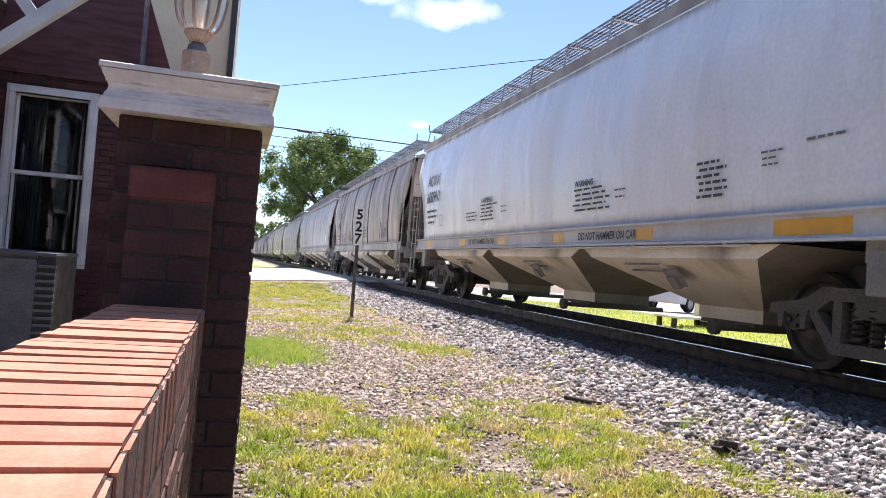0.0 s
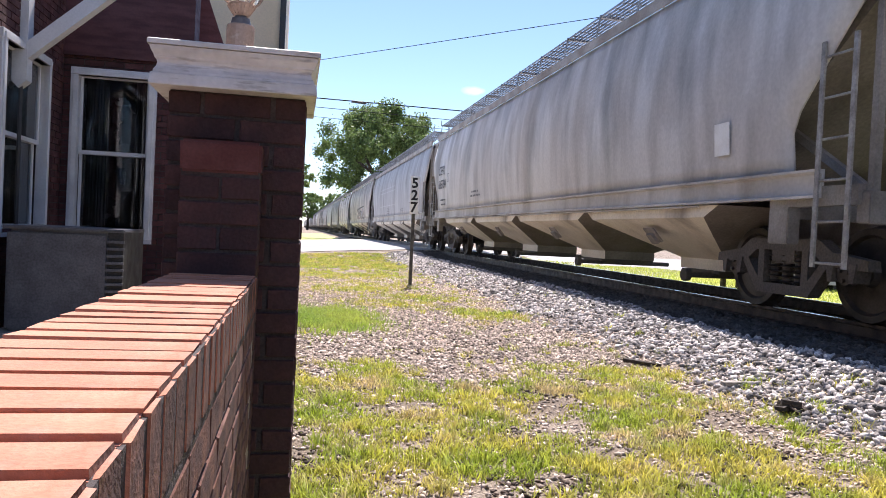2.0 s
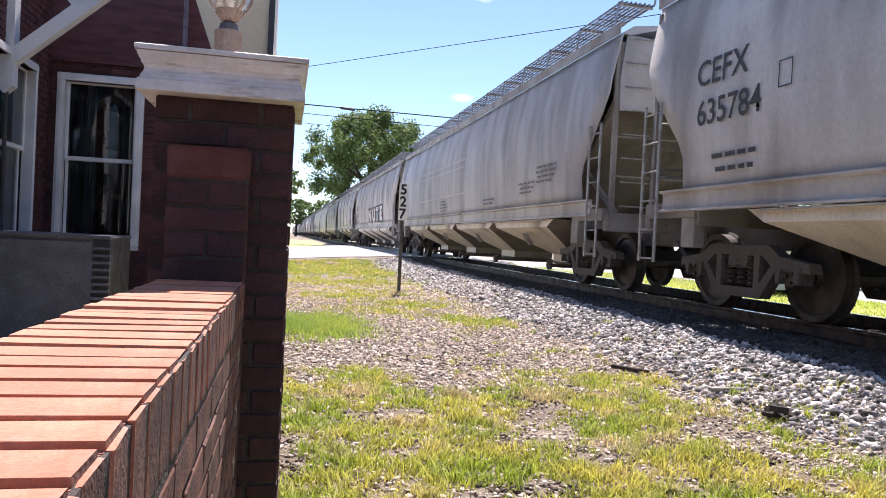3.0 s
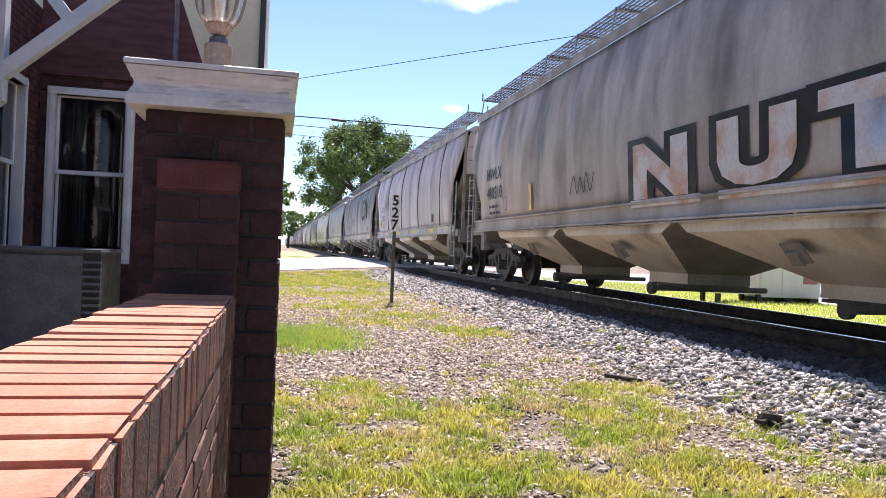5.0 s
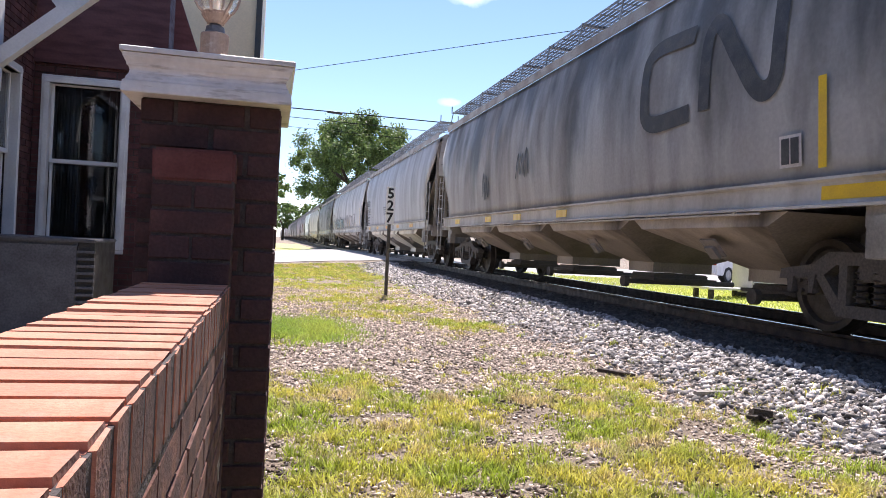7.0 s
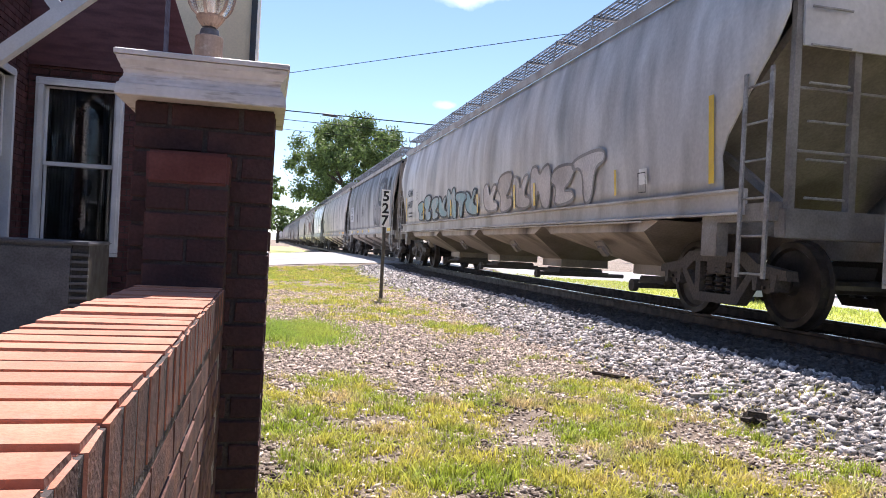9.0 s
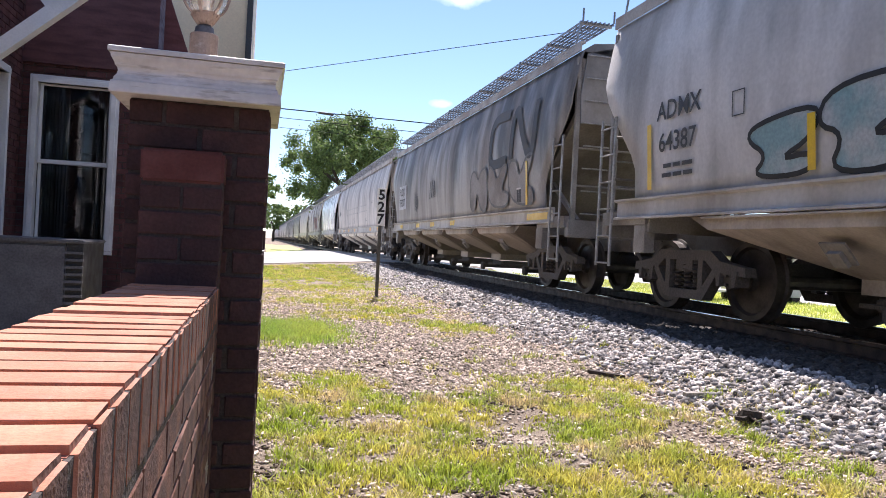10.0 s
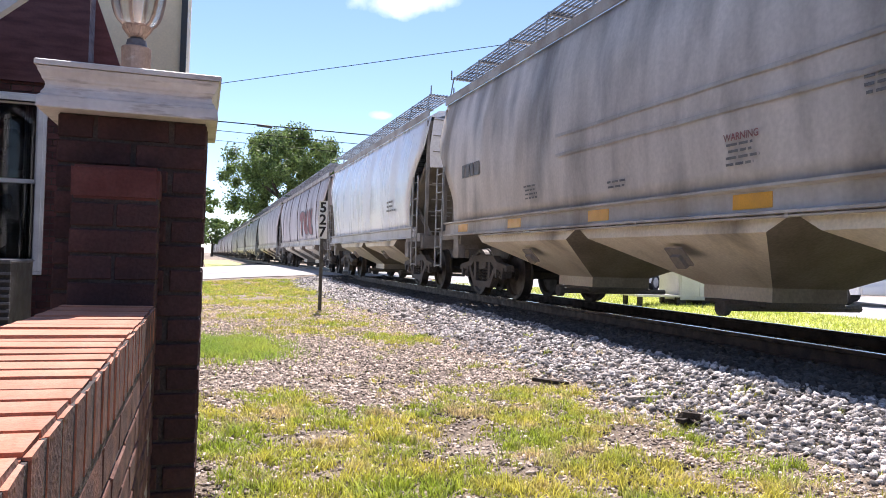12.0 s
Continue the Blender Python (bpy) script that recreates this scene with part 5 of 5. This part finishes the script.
for i in range(3):
    fat_piece(car, -E + 7.5 - i * 1.5, 1.6, 1.4, 1.2, 150 + i, "letter_red", "letter_faint")

# ---------- loose stones and grass ----------
rs = np.random.RandomState(5)


def rough_stone():
    bm = bmesh.new()
    bmesh.ops.create_icosphere(bm, subdivisions=1, radius=1.0)
    vs = np.array([v.co[:] for v in bm.verts])
    fs = np.array([[v.index for v in f.verts] for f in bm.faces])
    bm.free()
    return vs, fs


def scatter(name, xy, size, flat, material, sink=0.25, **tags):
    """Many rough stones, each turned, squashed and dented by chance, in one mesh."""
    base, faces = rough_stone()
    n = len(xy)
    k = len(base)
    shape = base[None] * (1 + rs.uniform(-0.60, 0.45, (n, k, 1)))
    shape *= size[:, None, None] * np.stack([rs.uniform(0.75, 1.6, n), rs.uniform(0.6, 1.1, n), rs.uniform(flat * 0.8, flat * 1.3, n)], 1)[:, None]
    a, b = rs.uniform(0, 2 * np.pi, n), rs.uniform(-0.5, 0.5, n)
    ca, sa, cb, sb = np.cos(a)[:, None], np.sin(a)[:, None], np.cos(b)[:, None], np.sin(b)[:, None]
    x, y, z = shape[..., 0], shape[..., 1], shape[..., 2]
    x, z = x * cb + z * sb, -x * sb + z * cb
    x, y = x * ca - y * sa, x * sa + y * ca
    g = height(xy[:, 0], xy[:, 1]) + size * flat * (1 - 2 * sink)
    pts = np.stack([x + xy[:, :1], y + xy[:, 1:], z + g[:, None]], -1).reshape(-1, 3)
    tri = (faces[None] + (np.arange(n) * k)[:, None, None]).reshape(-1, 3)
    me = bpy.data.meshes.new(name)
    me.vertices.add(len(pts))
    me.vertices.foreach_set("co", pts.astype(np.float32).ravel())
    me.loops.add(tri.size)
    me.loops.foreach_set("vertex_index", tri.astype(np.int32).ravel())
    me.polygons.add(len(tri))
    me.polygons.foreach_set("loop_start", np.arange(0, tri.size, 3, dtype=np.int32))
    me.update(calc_edges=True)
    me.materials.append(material)
    return tagged(put(name, me), kind="stuff", **tags)


def lumps(x, y, s, seed):
    return np.array([noise.noise((px * s, py * s, seed)) for px, py in zip(x, y)])


def toe(y, x_noise):
    return 4.15 + 0.35 * x_noise


# ballast shoulder
n = 52000
y = 1.5 + 33 * rs.uniform(0, 1, n) ** 1.5
x = rs.uniform(3.6, 6.25, n)
keep = (x > toe(y, lumps(x, y, 0.9, 2.0)) + rs.normal(0.08, 0.13, n)) & ~((y > 28) & (y < 52))
x, y = x[keep], y[keep]
# stones nearest the rail: oily, and coloured darker for the train's shadow
oily_shade = x > 5.32 + 0.3 * lumps(x, y, 0.8, 7.0)
scatter("ballast_oily", np.stack([x, y], 1)[oily_shade], rs.uniform(0.017, 0.036, oily_shade.sum()) * (1 + 0.02 * y[oily_shade]), 0.8, M["stone_dirty_shade"],
        label="oil-dark ballast stones along the rail, blackened further as the train's shadow", category="ballast")
x, y = x[~oily_shade], y[~oily_shade]
scatter("ballast", np.stack([x, y], 1), (0.010 + 0.021 * rs.uniform(0, 1, len(x)) ** 1.5) * (1 + 0.02 * y), 0.8, M["stone"],
        label="coarse grey crushed ballast stones", category="ballast")
n = 5000
x, y = rs.uniform(5.9, 8.3, n), 1.5 + 33 * rs.uniform(0, 1, n) ** 1.3
keep = y < 28.5
scatter("ballast_bed", np.stack([x, y], 1)[keep], rs.uniform(0.03, 0.055, keep.sum()), 0.75, M["stone_dirty_shade"],
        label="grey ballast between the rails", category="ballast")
# scattered gravel on the worn lawn
n = 84000
x, y = rs.uniform(0.85, 4.8, n), 1.5 + 16 * rs.uniform(0, 1, n) ** 1.3
near = np.exp(-((y - 7.3) / 1.7) ** 2)
keep = rs.uniform(0, 1, n) < np.clip(0.34 + 0.25 * smooth(4.8, 6.3, y) + near + 0.35 * (x > 3.6) + 0.5 * lumps(x, y, 1.3, 4.0), 0.05, 1)
x, y = x[keep], y[keep]
scatter("gravel", np.stack([x, y], 1), (0.006 + 0.011 * rs.uniform(0, 1, len(x)) ** 1.6) * (1 + 0.025 * y), 0.6, M["pebble"],
        label="loose pale gravel scattered over bare earth", category="gravel")


# dead leaves and dark soil crumbs between the tufts
M["litter"] = mat("leaf_litter", (0.10, 0.065, 0.045), 0.95, 0, (0.05, 0.038, 0.03), 12, 90, 0.3, vary=0.3, island=0.5)
n = 24000
y = 1.6 + 8.0 * rs.uniform(0, 1, n) ** 1.5
x = rs.uniform(0.85, 4.6, n)
keep = rs.uniform(0, 1, n) < smooth(0.0, 0.5, lumps(x, y, 1.4, 12.0) + 0.6 * lumps(x, y, 4.5, 13.0)) + 0.06
x, y = x[keep], y[keep]
scatter("leaf_litter", np.stack([x, y], 1), rs.uniform(0.006, 0.019, len(x)), 0.45, M["litter"], 0.2,
        label="brown leaf litter and soil crumbs on the lawn", category="litter")


def turf(name, x, y, tall, wide, material, label):
    """Grass blades in one mesh: each a bent, tapering strip."""
    n = len(x)
    g = height(x, y) - 0.004
    a = rs.uniform(0, 2 * np.pi, n)
    lean = rs.uniform(0.2, 1.5, n) * tall
    dx, dy = np.cos(a), np.sin(a)
    b = a + np.pi / 2 + rs.uniform(-0.5, 0.5, n)
    wx, wy = np.cos(b) * wide, np.sin(b) * wide
    z0 = np.zeros(n)
    rows = [(x - wx, y - wy, g), (x + wx, y + wy, g),
            (x + 0.35 * lean * dx + 0.7 * wx, y + 0.35 * lean * dy + 0.7 * wy, g + 0.62 * tall), (x + 0.35 * lean * dx - 0.7 * wx, y + 0.35 * lean * dy - 0.7 * wy, g + 0.62 * tall),
            (x + lean * dx, y + lean * dy, g + tall)]
    pts = np.stack([np.stack(r, 1) for r in rows], 1).reshape(-1, 3)
    k = np.arange(n)[:, None] * 5
    tri = np.concatenate([k + [0, 1, 2], k + [0, 2, 3], k + [3, 2, 4]], 1).reshape(-1, 3)
    me = bpy.data.meshes.new(name)
    me.vertices.add(len(pts))
    me.vertices.foreach_set("co", pts.astype(np.float32).ravel())
    me.loops.add(tri.size)
    me.loops.foreach_set("vertex_index", tri.astype(np.int32).ravel())
    me.polygons.add(len(tri))
    me.polygons.foreach_set("loop_start", np.arange(0, tri.size, 3, dtype=np.int32))
    me.update(calc_edges=True)
    me.materials.append(material)
    return tagged(put(name, me), label, "grass", kind="stuff")


def patch(x, y, cx, cy, rx, ry):
    return np.exp(-(((x - cx) / rx) ** 2 + ((y - cy) / ry) ** 2))


n = 32000   # tufts, each of some blades
y = 1.6 + 26.5 * rs.uniform(0, 1, n) ** 1.75
x = 0.75 + 4.2 * rs.uniform(0, 1, n)
want = (1.6 * (1 - smooth(5.2, 6.3, y + 0.9 * lumps(x, y, 1.1, 9.0))) * (1 - smooth(3.0, 4.6, x - 0.1 * (y - 4)))
        + 0.13 * smooth(10.5, 13, y) * (1 - smooth(3.9, 4.6, x)) + 0.9 * smooth(20, 23, y) * (1 - smooth(3.9, 4.6, x)) + 0.035)
clump = lumps(x, y, 1.8, 1.0) + 0.8 * lumps(x, y, 5.0, 5.0)
keep = rs.uniform(0, 1, n) < want * smooth(-0.55, 0.35, clump)
x, y = x[keep], y[keep]
# denser patches further off
for cx, cy, rx, ry, k in ((3.55, 10.1, 0.45, 0.6, 260), (2.3, 11.2, 0.8, 0.6, 130), (2.2, 14.0, 0.9, 1.2, 260), (3.0, 12.3, 0.5, 0.9, 150),
                          (1.9, 17.5, 1.3, 0.9, 420)):
    x, y = np.append(x, rs.normal(cx, rx * 0.6, k)), np.append(y, rs.normal(cy, ry * 0.6, k))
per = rs.randint(7, 28, len(x))
big_tuft = np.repeat(0.5 + 1.3 * rs.uniform(0, 1, len(x)) ** 2, per)
x, y = np.repeat(x, per), np.repeat(y, per)
x, y = x + rs.normal(0, 0.024, len(x)) * (1 + 0.05 * y), y + rs.normal(0, 0.024, len(y)) * (1 + 0.05 * y)
ok = x > 0.80
x, y, big_tuft = x[ok], y[ok], big_tuft[ok]
turf("grass", x, y, rs.uniform(0.015, 0.052, len(x)) * big_tuft, 0.0032 * (1 + 0.07 * y), M["grass"],
     "thin patchy yellow-green lawn grass")
n = 15000   # one lush clump
x, y = rs.normal(1.2, 0.34, n), rs.normal(9.2, 0.55, n)
ok = (x > 0.8) & (rs.uniform(0, 1, n) < smooth(-0.5, 0.2, lumps(x, y, 3.0, 21.0)))
x, y = x[ok], y[ok]
turf("grass_clump", x, y, rs.uniform(0.03, 0.09, len(x)), np.full(len(x), 0.005), M["grass_green"], "lush green clump of lawn grass")
n = 26000
x, y = rs.uniform(9.5, 14.4, n), rs.uniform(6, 28, n)
turf("grass_far", x, y, rs.uniform(0.05, 0.11, n), np.full(n, 0.012), M["grass_far"], "bright green mown grass beyond the track")

# dark debris lying on the ballast
M["char"] = mat("old_wood", (0.030, 0.024, 0.021), 0.9, 0, (0.06, 0.045, 0.035), 12, 80, 0.7, (1, 6, 1))


def debris(x, y, size, seed, label):
    rnd = random.Random(seed)
    heap = thing("wood_scrap", label, "wood scrap", pose(x, y, float(height(x, y))))
    for i in range(6):
        bm = bmesh.new()
        a = rnd.uniform(0, math.pi)
        l = size * rnd.uniform(0.5, 1.0)
        c = Vector((rnd.uniform(-1, 1) * size * 0.4, rnd.uniform(-1, 1) * size * 0.4, size * rnd.uniform(0.15, 0.55)))
        d = Vector((math.cos(a), math.sin(a), rnd.uniform(-0.4, 0.6))) * l / 2
        beam(bm, c - d, c + d, size * rnd.uniform(0.16, 0.4), size * rnd.uniform(0.12, 0.25))
        part("splinter", bm, M["char"], heap)


def stick(x, y, length, turn, material, label):
    """A flat split stick with a broken, tapering end."""
    bm = bmesh.new()
    h = length / 2
    prism(bm, [(-h, -0.02), (0.4 * h, -0.03), (h, -0.004), (0.8 * h, 0.012), (0.1 * h, 0.026), (-0.9 * h, 0.022)], "z", 0.0, 0.03)
    tagged(part("wood_stick", bm, material, m=pose(x, y, float(height(x, y)) + 0.02, 4, 3, turn)), label, "stick")


M["grey_wood"] = mat("grey_wood", (0.33, 0.30, 0.27), 0.9, 0, (0.22, 0.20, 0.18), 9, 80, 0.5, (1, 5, 1))
debris(4.18, 4.52, 0.16, 8, "heap of broken black tie wood on the ballast")
stick(3.97, 6.3, 0.34, -35, M["char"], "dark splintered stick lying on the ballast")
stick(4.25, 5.3, 0.3, 20, M["grey_wood"], "grey weathered stick lying on the ballast")


# ---------- trees ----------
def tree(x, y, tall, spread, seed, leaves, leaf, label):
    """A tapered trunk with limbs and a crown of many leaf clumps with gaps between them."""
    rnd = random.Random(seed)
    r = np.random.RandomState(seed)
    t = thing("tree", label, "tree", pose(x, y, float(height(x, y))))
    bm = bmesh.new()
    rod(bm, (0, 0, -0.2), (0.1, 0, tall * 0.45), spread * 0.075, 10, spread * 0.045)
    for i in range(7):
        a = i * 0.9 + rnd.uniform(0, 0.5)
        h0 = tall * rnd.uniform(0.25, 0.45)
        tip = (spread * 0.6 * math.cos(a), spread * 0.6 * math.sin(a), tall * rnd.uniform(0.5, 0.8))
        rod(bm, (0, 0, h0), tip, spread * 0.035, 6, spread * 0.01)
    part("trunk", bm, M["bark"], t)
    centres = []
    for i in range(120):
        a, u = r.uniform(0, 2 * np.pi), r.uniform(-0.75, 1)
        rad = np.sqrt(max(0, 1 - u * u)) * r.uniform(0.35, 1.08)
        centres.append((spread * rad * np.cos(a), spread * rad * np.sin(a), tall * 0.62 + tall * 0.33 * u, spread * r.uniform(0.07, 0.20)))
    c = np.array(centres)
    pick = r.randint(0, len(c), leaves)
    d = r.normal(size=(leaves, 3))
    d /= np.linalg.norm(d, axis=1)[:, None]
    p = c[pick, :3] + d * c[pick, 3:] * np.abs(r.normal(0.62, 0.34, (leaves, 1)))
    n1 = r.normal(size=(leaves, 3)) + d * 0.8 + [0, 0, 0.5]
    n1 /= np.linalg.norm(n1, axis=1)[:, None]
    u = np.cross(n1, r.normal(size=(leaves, 3)))
    u /= np.linalg.norm(u, axis=1)[:, None]
    v = np.cross(n1, u)
    s = leaf * r.uniform(0.6, 1.3, (leaves, 1))
    pts = np.stack([p - u * s, p - v * s * 0.6, p + u * s, p + v * s * 0.6], 1).reshape(-1, 3)
    k = np.arange(leaves)[:, None] * 4
    me = bpy.data.meshes.new("crown")
    me.from_pydata(pts.tolist(), [], (k + [0, 1, 2, 3]).tolist())
    me.materials.append(M["leaf"])
    put("crown", me, t)
    return t


tree(8.9, 75, 13.6, 6.9, 3, 60000, 0.135, "large broad green shade tree in full leaf")
tree(-1.6, 64, 8.2, 3.2, 5, 5000, 0.24, "green leafy tree beyond the crossing")
for i, (tx, ty, th) in enumerate(((-14, 150, 10), (-4, 190, 11), (4, 240, 12), (14, 260, 13), (-24, 170, 12), (24, 210, 12), (34, 160, 11), (46, 130, 10), (60, 110, 11), (75, 90, 10),
                                  (-40, 140, 13), (90, 60, 11))):
    tree(tx, ty, th, th * 0.5, 20 + i, 2200, 0.5, "distant green tree on the horizon")


# ---------- overhead wires ----------
def wire(a, b, sag, r, label):
    bm = bmesh.new()
    a, b = Vector(a), Vector(b)
    pts = []
    for i in range(25):
        u = i / 24
        pts.append(a.lerp(b, u) - Vector((0, 0, sag * 4 * u * (1 - u))))
    rings = [[bm.verts.new(p + Vector((0, r * math.cos(k * 1.2566), r * math.sin(k * 1.2566)))) for k in range(5)] for p in pts]
    for p, q in zip(rings, rings[1:]):
        for k in range(5):
            bm.faces.new((p[k], q[k], q[(k + 1) % 5], p[(k + 1) % 5]))
    bm.faces.new(rings[0]), bm.faces.new(rings[-1][::-1])
    bmesh.ops.recalc_face_normals(bm, faces=bm.faces)
    return tagged(part("overhead_wire", bm, M["cable"]), label, "wire")


wire((-26.8, 61, 7.35), (29.9, 7, 9.8), 0.0, 0.014, "single thin dark overhead cable")
wire((-30, 40, 8.15), (50, 40, 7.5), 0.0, 0.030, "thick dark overhead cable with a splice")
wire((-30, 40, 7.95), (50, 40, 6.6), 0.0, 0.018, "thin dark overhead cable")
wire((-30, 40.5, 7.62), (50, 40.5, 6.0), 0.0, 0.012, "thin dark overhead cable")
for px in (-30, 50):
    pole = thing("utility_pole", "tall brown wooden utility pole carrying the cables", "utility pole", pose(px, 40.1, 0))
    bm = bmesh.new()
    rod(bm, (0, 0.12, -0.5), (0, 0.12, 9.2), 0.16, 12, 0.11)
    part("pole_shaft", bm, M["bark"], pole)
    bm = bmesh.new()
    box(bm, -0.06, 0.06, -1.2, 1.2, 8.4, 8.52)
    part("cross_arm", bm, M["bark"], pole)
bm = bmesh.new()
rod(bm, (3.4, 40, 7.86), (4.2, 40, 7.82), 0.07, 8)
tagged(part("cable_splice", bm, M["dark_metal"]), "dark splice case on the overhead cable", "splice case")

# ---------- beyond the track ----------
M["car_white"] = mat("car_white", (0.78, 0.78, 0.79), 0.25, 0, (0.74, 0.74, 0.75), 2, 40, 0, vary=0.03)
M["car_maroon"] = mat("car_maroon", (0.22, 0.04, 0.05), 0.25, 0, (0.18, 0.035, 0.04), 2, 40, 0, vary=0.03)
M["car_glass"] = mat("car_glass", (0.10, 0.13, 0.16), 0.08, 0, (0.14, 0.17, 0.2), 2, 40, 0, vary=0.05, spec=0.8)
M["tyre"] = mat("tyre_rubber", (0.018, 0.018, 0.018), 0.85, 0, (0.03, 0.03, 0.03), 8, 60, 0.2)
M["tail_red"] = mat("tail_lamp", (0.45, 0.02, 0.02), 0.25, 0, (0.35, 0.02, 0.02), 8, 60, 0)
M["cabinet"] = mat("cabinet_paint", (0.60, 0.58, 0.54), 0.55, 0, (0.52, 0.50, 0.46), 1.5, 30, 0.1, vary=0.06)


def parked_car(m, paint, tall, label):
    """A parked car: body, glasshouse, lamps and four wheels with rims. It points along +y."""
    c = thing("parked_car", label, "car", m, "cars parked beyond the track")
    w = 0.92
    bm = bmesh.new()
    prism(bm, [(-2.3, 0.35), (-2.32, 0.75), (-2.25, 0.98), (1.0, 1.0), (2.1, 0.86), (2.3, 0.6), (2.28, 0.35), (1.85, 0.32), (1.7, 0.62), (1.2, 0.62), (1.05, 0.32), (-1.0, 0.32),
               (-1.15, 0.62), (-1.65, 0.62), (-1.8, 0.32)], "x", -w, w)
    part("body", bm, M[paint], c)
    bm = bmesh.new()
    a, b = [(-2.2, -1.95), (0.95, 0.35)], 0.72
    lo = [(-w + 0.03, -2.2), (w - 0.03, -2.2), (w - 0.03, 0.95), (-w + 0.03, 0.95)]
    hi = [(-b, -1.95), (b, -1.95), (b, 0.3), (-b, 0.3)]
    v = [[bm.verts.new((x, y, z)) for x, y in ring] for ring, z in ((lo, 0.98), (hi, tall - 0.05), (hi, tall))]
    bm.faces.new(v[0][::-1]), bm.faces.new(v[2])
    for p, q in zip(v, v[1:]):
        for i in range(4):
            bm.faces.new((p[i], p[(i + 1) % 4], q[(i + 1) % 4], q[i]))
    part("cabin", bm, M[paint], c)
    for s in (-1, 1):
        for y0, y1 in ((-1.85, -1.0), (-0.9, -0.1), (0.0, 0.62)):
            bm = bmesh.new()
            t = (tall - 0.14 - 1.04) / (tall - 0.98)
            xl, xh = w - 0.03 - 0.17 * 0.07 / (tall - 0.98), w - 0.03 - (w - 0.03 - b) * t - 0.01
            sheet(bm, [[(s * (xl + 0.004), y0, 1.04), (s * (xh + 0.006), y0 + 0.03, tall - 0.14)], [(s * (xl + 0.004), y1, 1.04), (s * (xh + 0.006), y1 - 0.12, tall - 0.14)]], (-s * 0.02, 0, 0))
            part("side_window", bm, M["car_glass"], c)
        bm = bmesh.new()
        box(bm, s * 0.8 - 0.1, s * 0.8 + 0.1, -2.34, -2.2, 0.72, 1.0, 0.02)
        part("tail_lamp", bm, M["tail_red"], c)
        for y in (-1.4, 1.45):
            bm = bmesh.new()
            lathe(bm, [(0.2, -0.1), (0.32, -0.11), (0.34, -0.06), (0.34, 0.06), (0.32, 0.11), (0.2, 0.1)], 20, pose(s * 0.82, y, 0.34, 0, 90, 0))
            wh = part("wheel", bm, M["tyre"], c)
            bm = bmesh.new()
            lathe(bm, [(0.03, 0.115), (0.19, 0.115), (0.21, 0.1), (0.21, -0.1), (0.03, -0.1)], 14, pose(s * 0.82, y, 0.34, 0, s * 90, 0))
            part("rim", bm, M["galv"], wh)
    bm = bmesh.new()
    sheet(bm, [[(-0.8, -2.2, 1.06), (-0.66, -2.0, tall - 0.14)], [(0.8, -2.2, 1.06), (0.66, -2.0, tall - 0.14)]], (0, 0.02, 0))
    part("rear_window", bm, M["car_glass"], c)
    bm = bmesh.new()
    box(bm, -0.88, 0.88, -2.4, -2.25, 0.38, 0.62, 0.03)
    part("bumper", bm, M[paint], c)
    return c


RZ = 0.14
parked_car(pose(19.2, 29.5 - 2, RZ, 0, 0, -62), "car_white", 1.62, "white hatchback parked on the road beyond the track")
parked_car(pose(25.6, 26.2, RZ, 0, 0, 70), "car_maroon", 1.5, "maroon car parked beyond the track")
parked_car(pose(20.9, 18.9, RZ, 0, 0, -20), "car_white", 1.85, "white sport utility car parked beyond the track")
parked_car(pose(19.6, 21.6, RZ, 0, 0, 65), "car_white", 1.5, "white saloon car parked beyond the track")

box_thing = thing("utility_cabinet", "pale grey steel utility cabinet with a faded red label", "cabinet", pose(13.5, 16.9, 0.14))
bm = bmesh.new()
box(bm, -0.88, 0.88, -0.45, 0.45, 0.14, 1.12, 0.03)
part("cabinet_body", bm, M["cabinet"], box_thing)
bm = bmesh.new()
box(bm, -0.92, 0.92, -0.5, 0.5, 1.12, 1.17, 0.015)
part("cabinet_roof", bm, M["cabinet"], box_thing)
for dx in (-0.62, -0.05):
    bm = bmesh.new()
    box(bm, dx - 0.2, dx + 0.34, -0.462, -0.45, 0.24, 1.05, 0.004)
    part("cabinet_door", bm, M["cabinet"], box_thing)
bm = bmesh.new()
box(bm, 0.36, 0.78, -0.458, -0.45, 0.5, 0.72)
part("label_plate", bm, M["letter_red"], box_thing, "faded red label")
for dx in (-0.75, 0.0, 0.75):
    bm = bmesh.new()
    box(bm, dx - 0.12, dx + 0.12, -0.4, 0.4, 0.0, 0.14)
    part("foot", bm, M["tie"], box_thing)

bench = thing("low_platform", "low weathered wooden platform on short legs", "platform", pose(12.0, 16.6, 0.12))
for i in range(5):
    bm = bmesh.new()
    box(bm, -0.75, 0.55, -0.4 + i * 0.17, -0.25 + i * 0.17, 0.24, 0.29, 0.006)
    part("plank", bm, M["cabinet"], bench)
for dx in (-0.65, 0.45):
    for dy in (-0.33, 0.33):
        bm = bmesh.new()
        box(bm, dx - 0.05, dx + 0.05, dy - 0.05, dy + 0.05, 0, 0.24)
        part("leg", bm, M["tie"], bench)


# ---------- what moves ----------
def motions():
    for car in CARS:
        p = car.matrix_basis.translation.copy()
        walk(car, [(t, pose(p.x, p.y - SPEED * t, p.z)) for t in (0, 3, 6, 9, 12)])
    turn = math.degrees(SPEED / 0.457 / FPS)
    for i, (ws, y) in enumerate(WHEELS):
        walk(ws, [(k / FPS, pose(0, y, 0.457, (k * turn + 40 * i) % 360, 0, 0)) for k in range(361)])


motions()
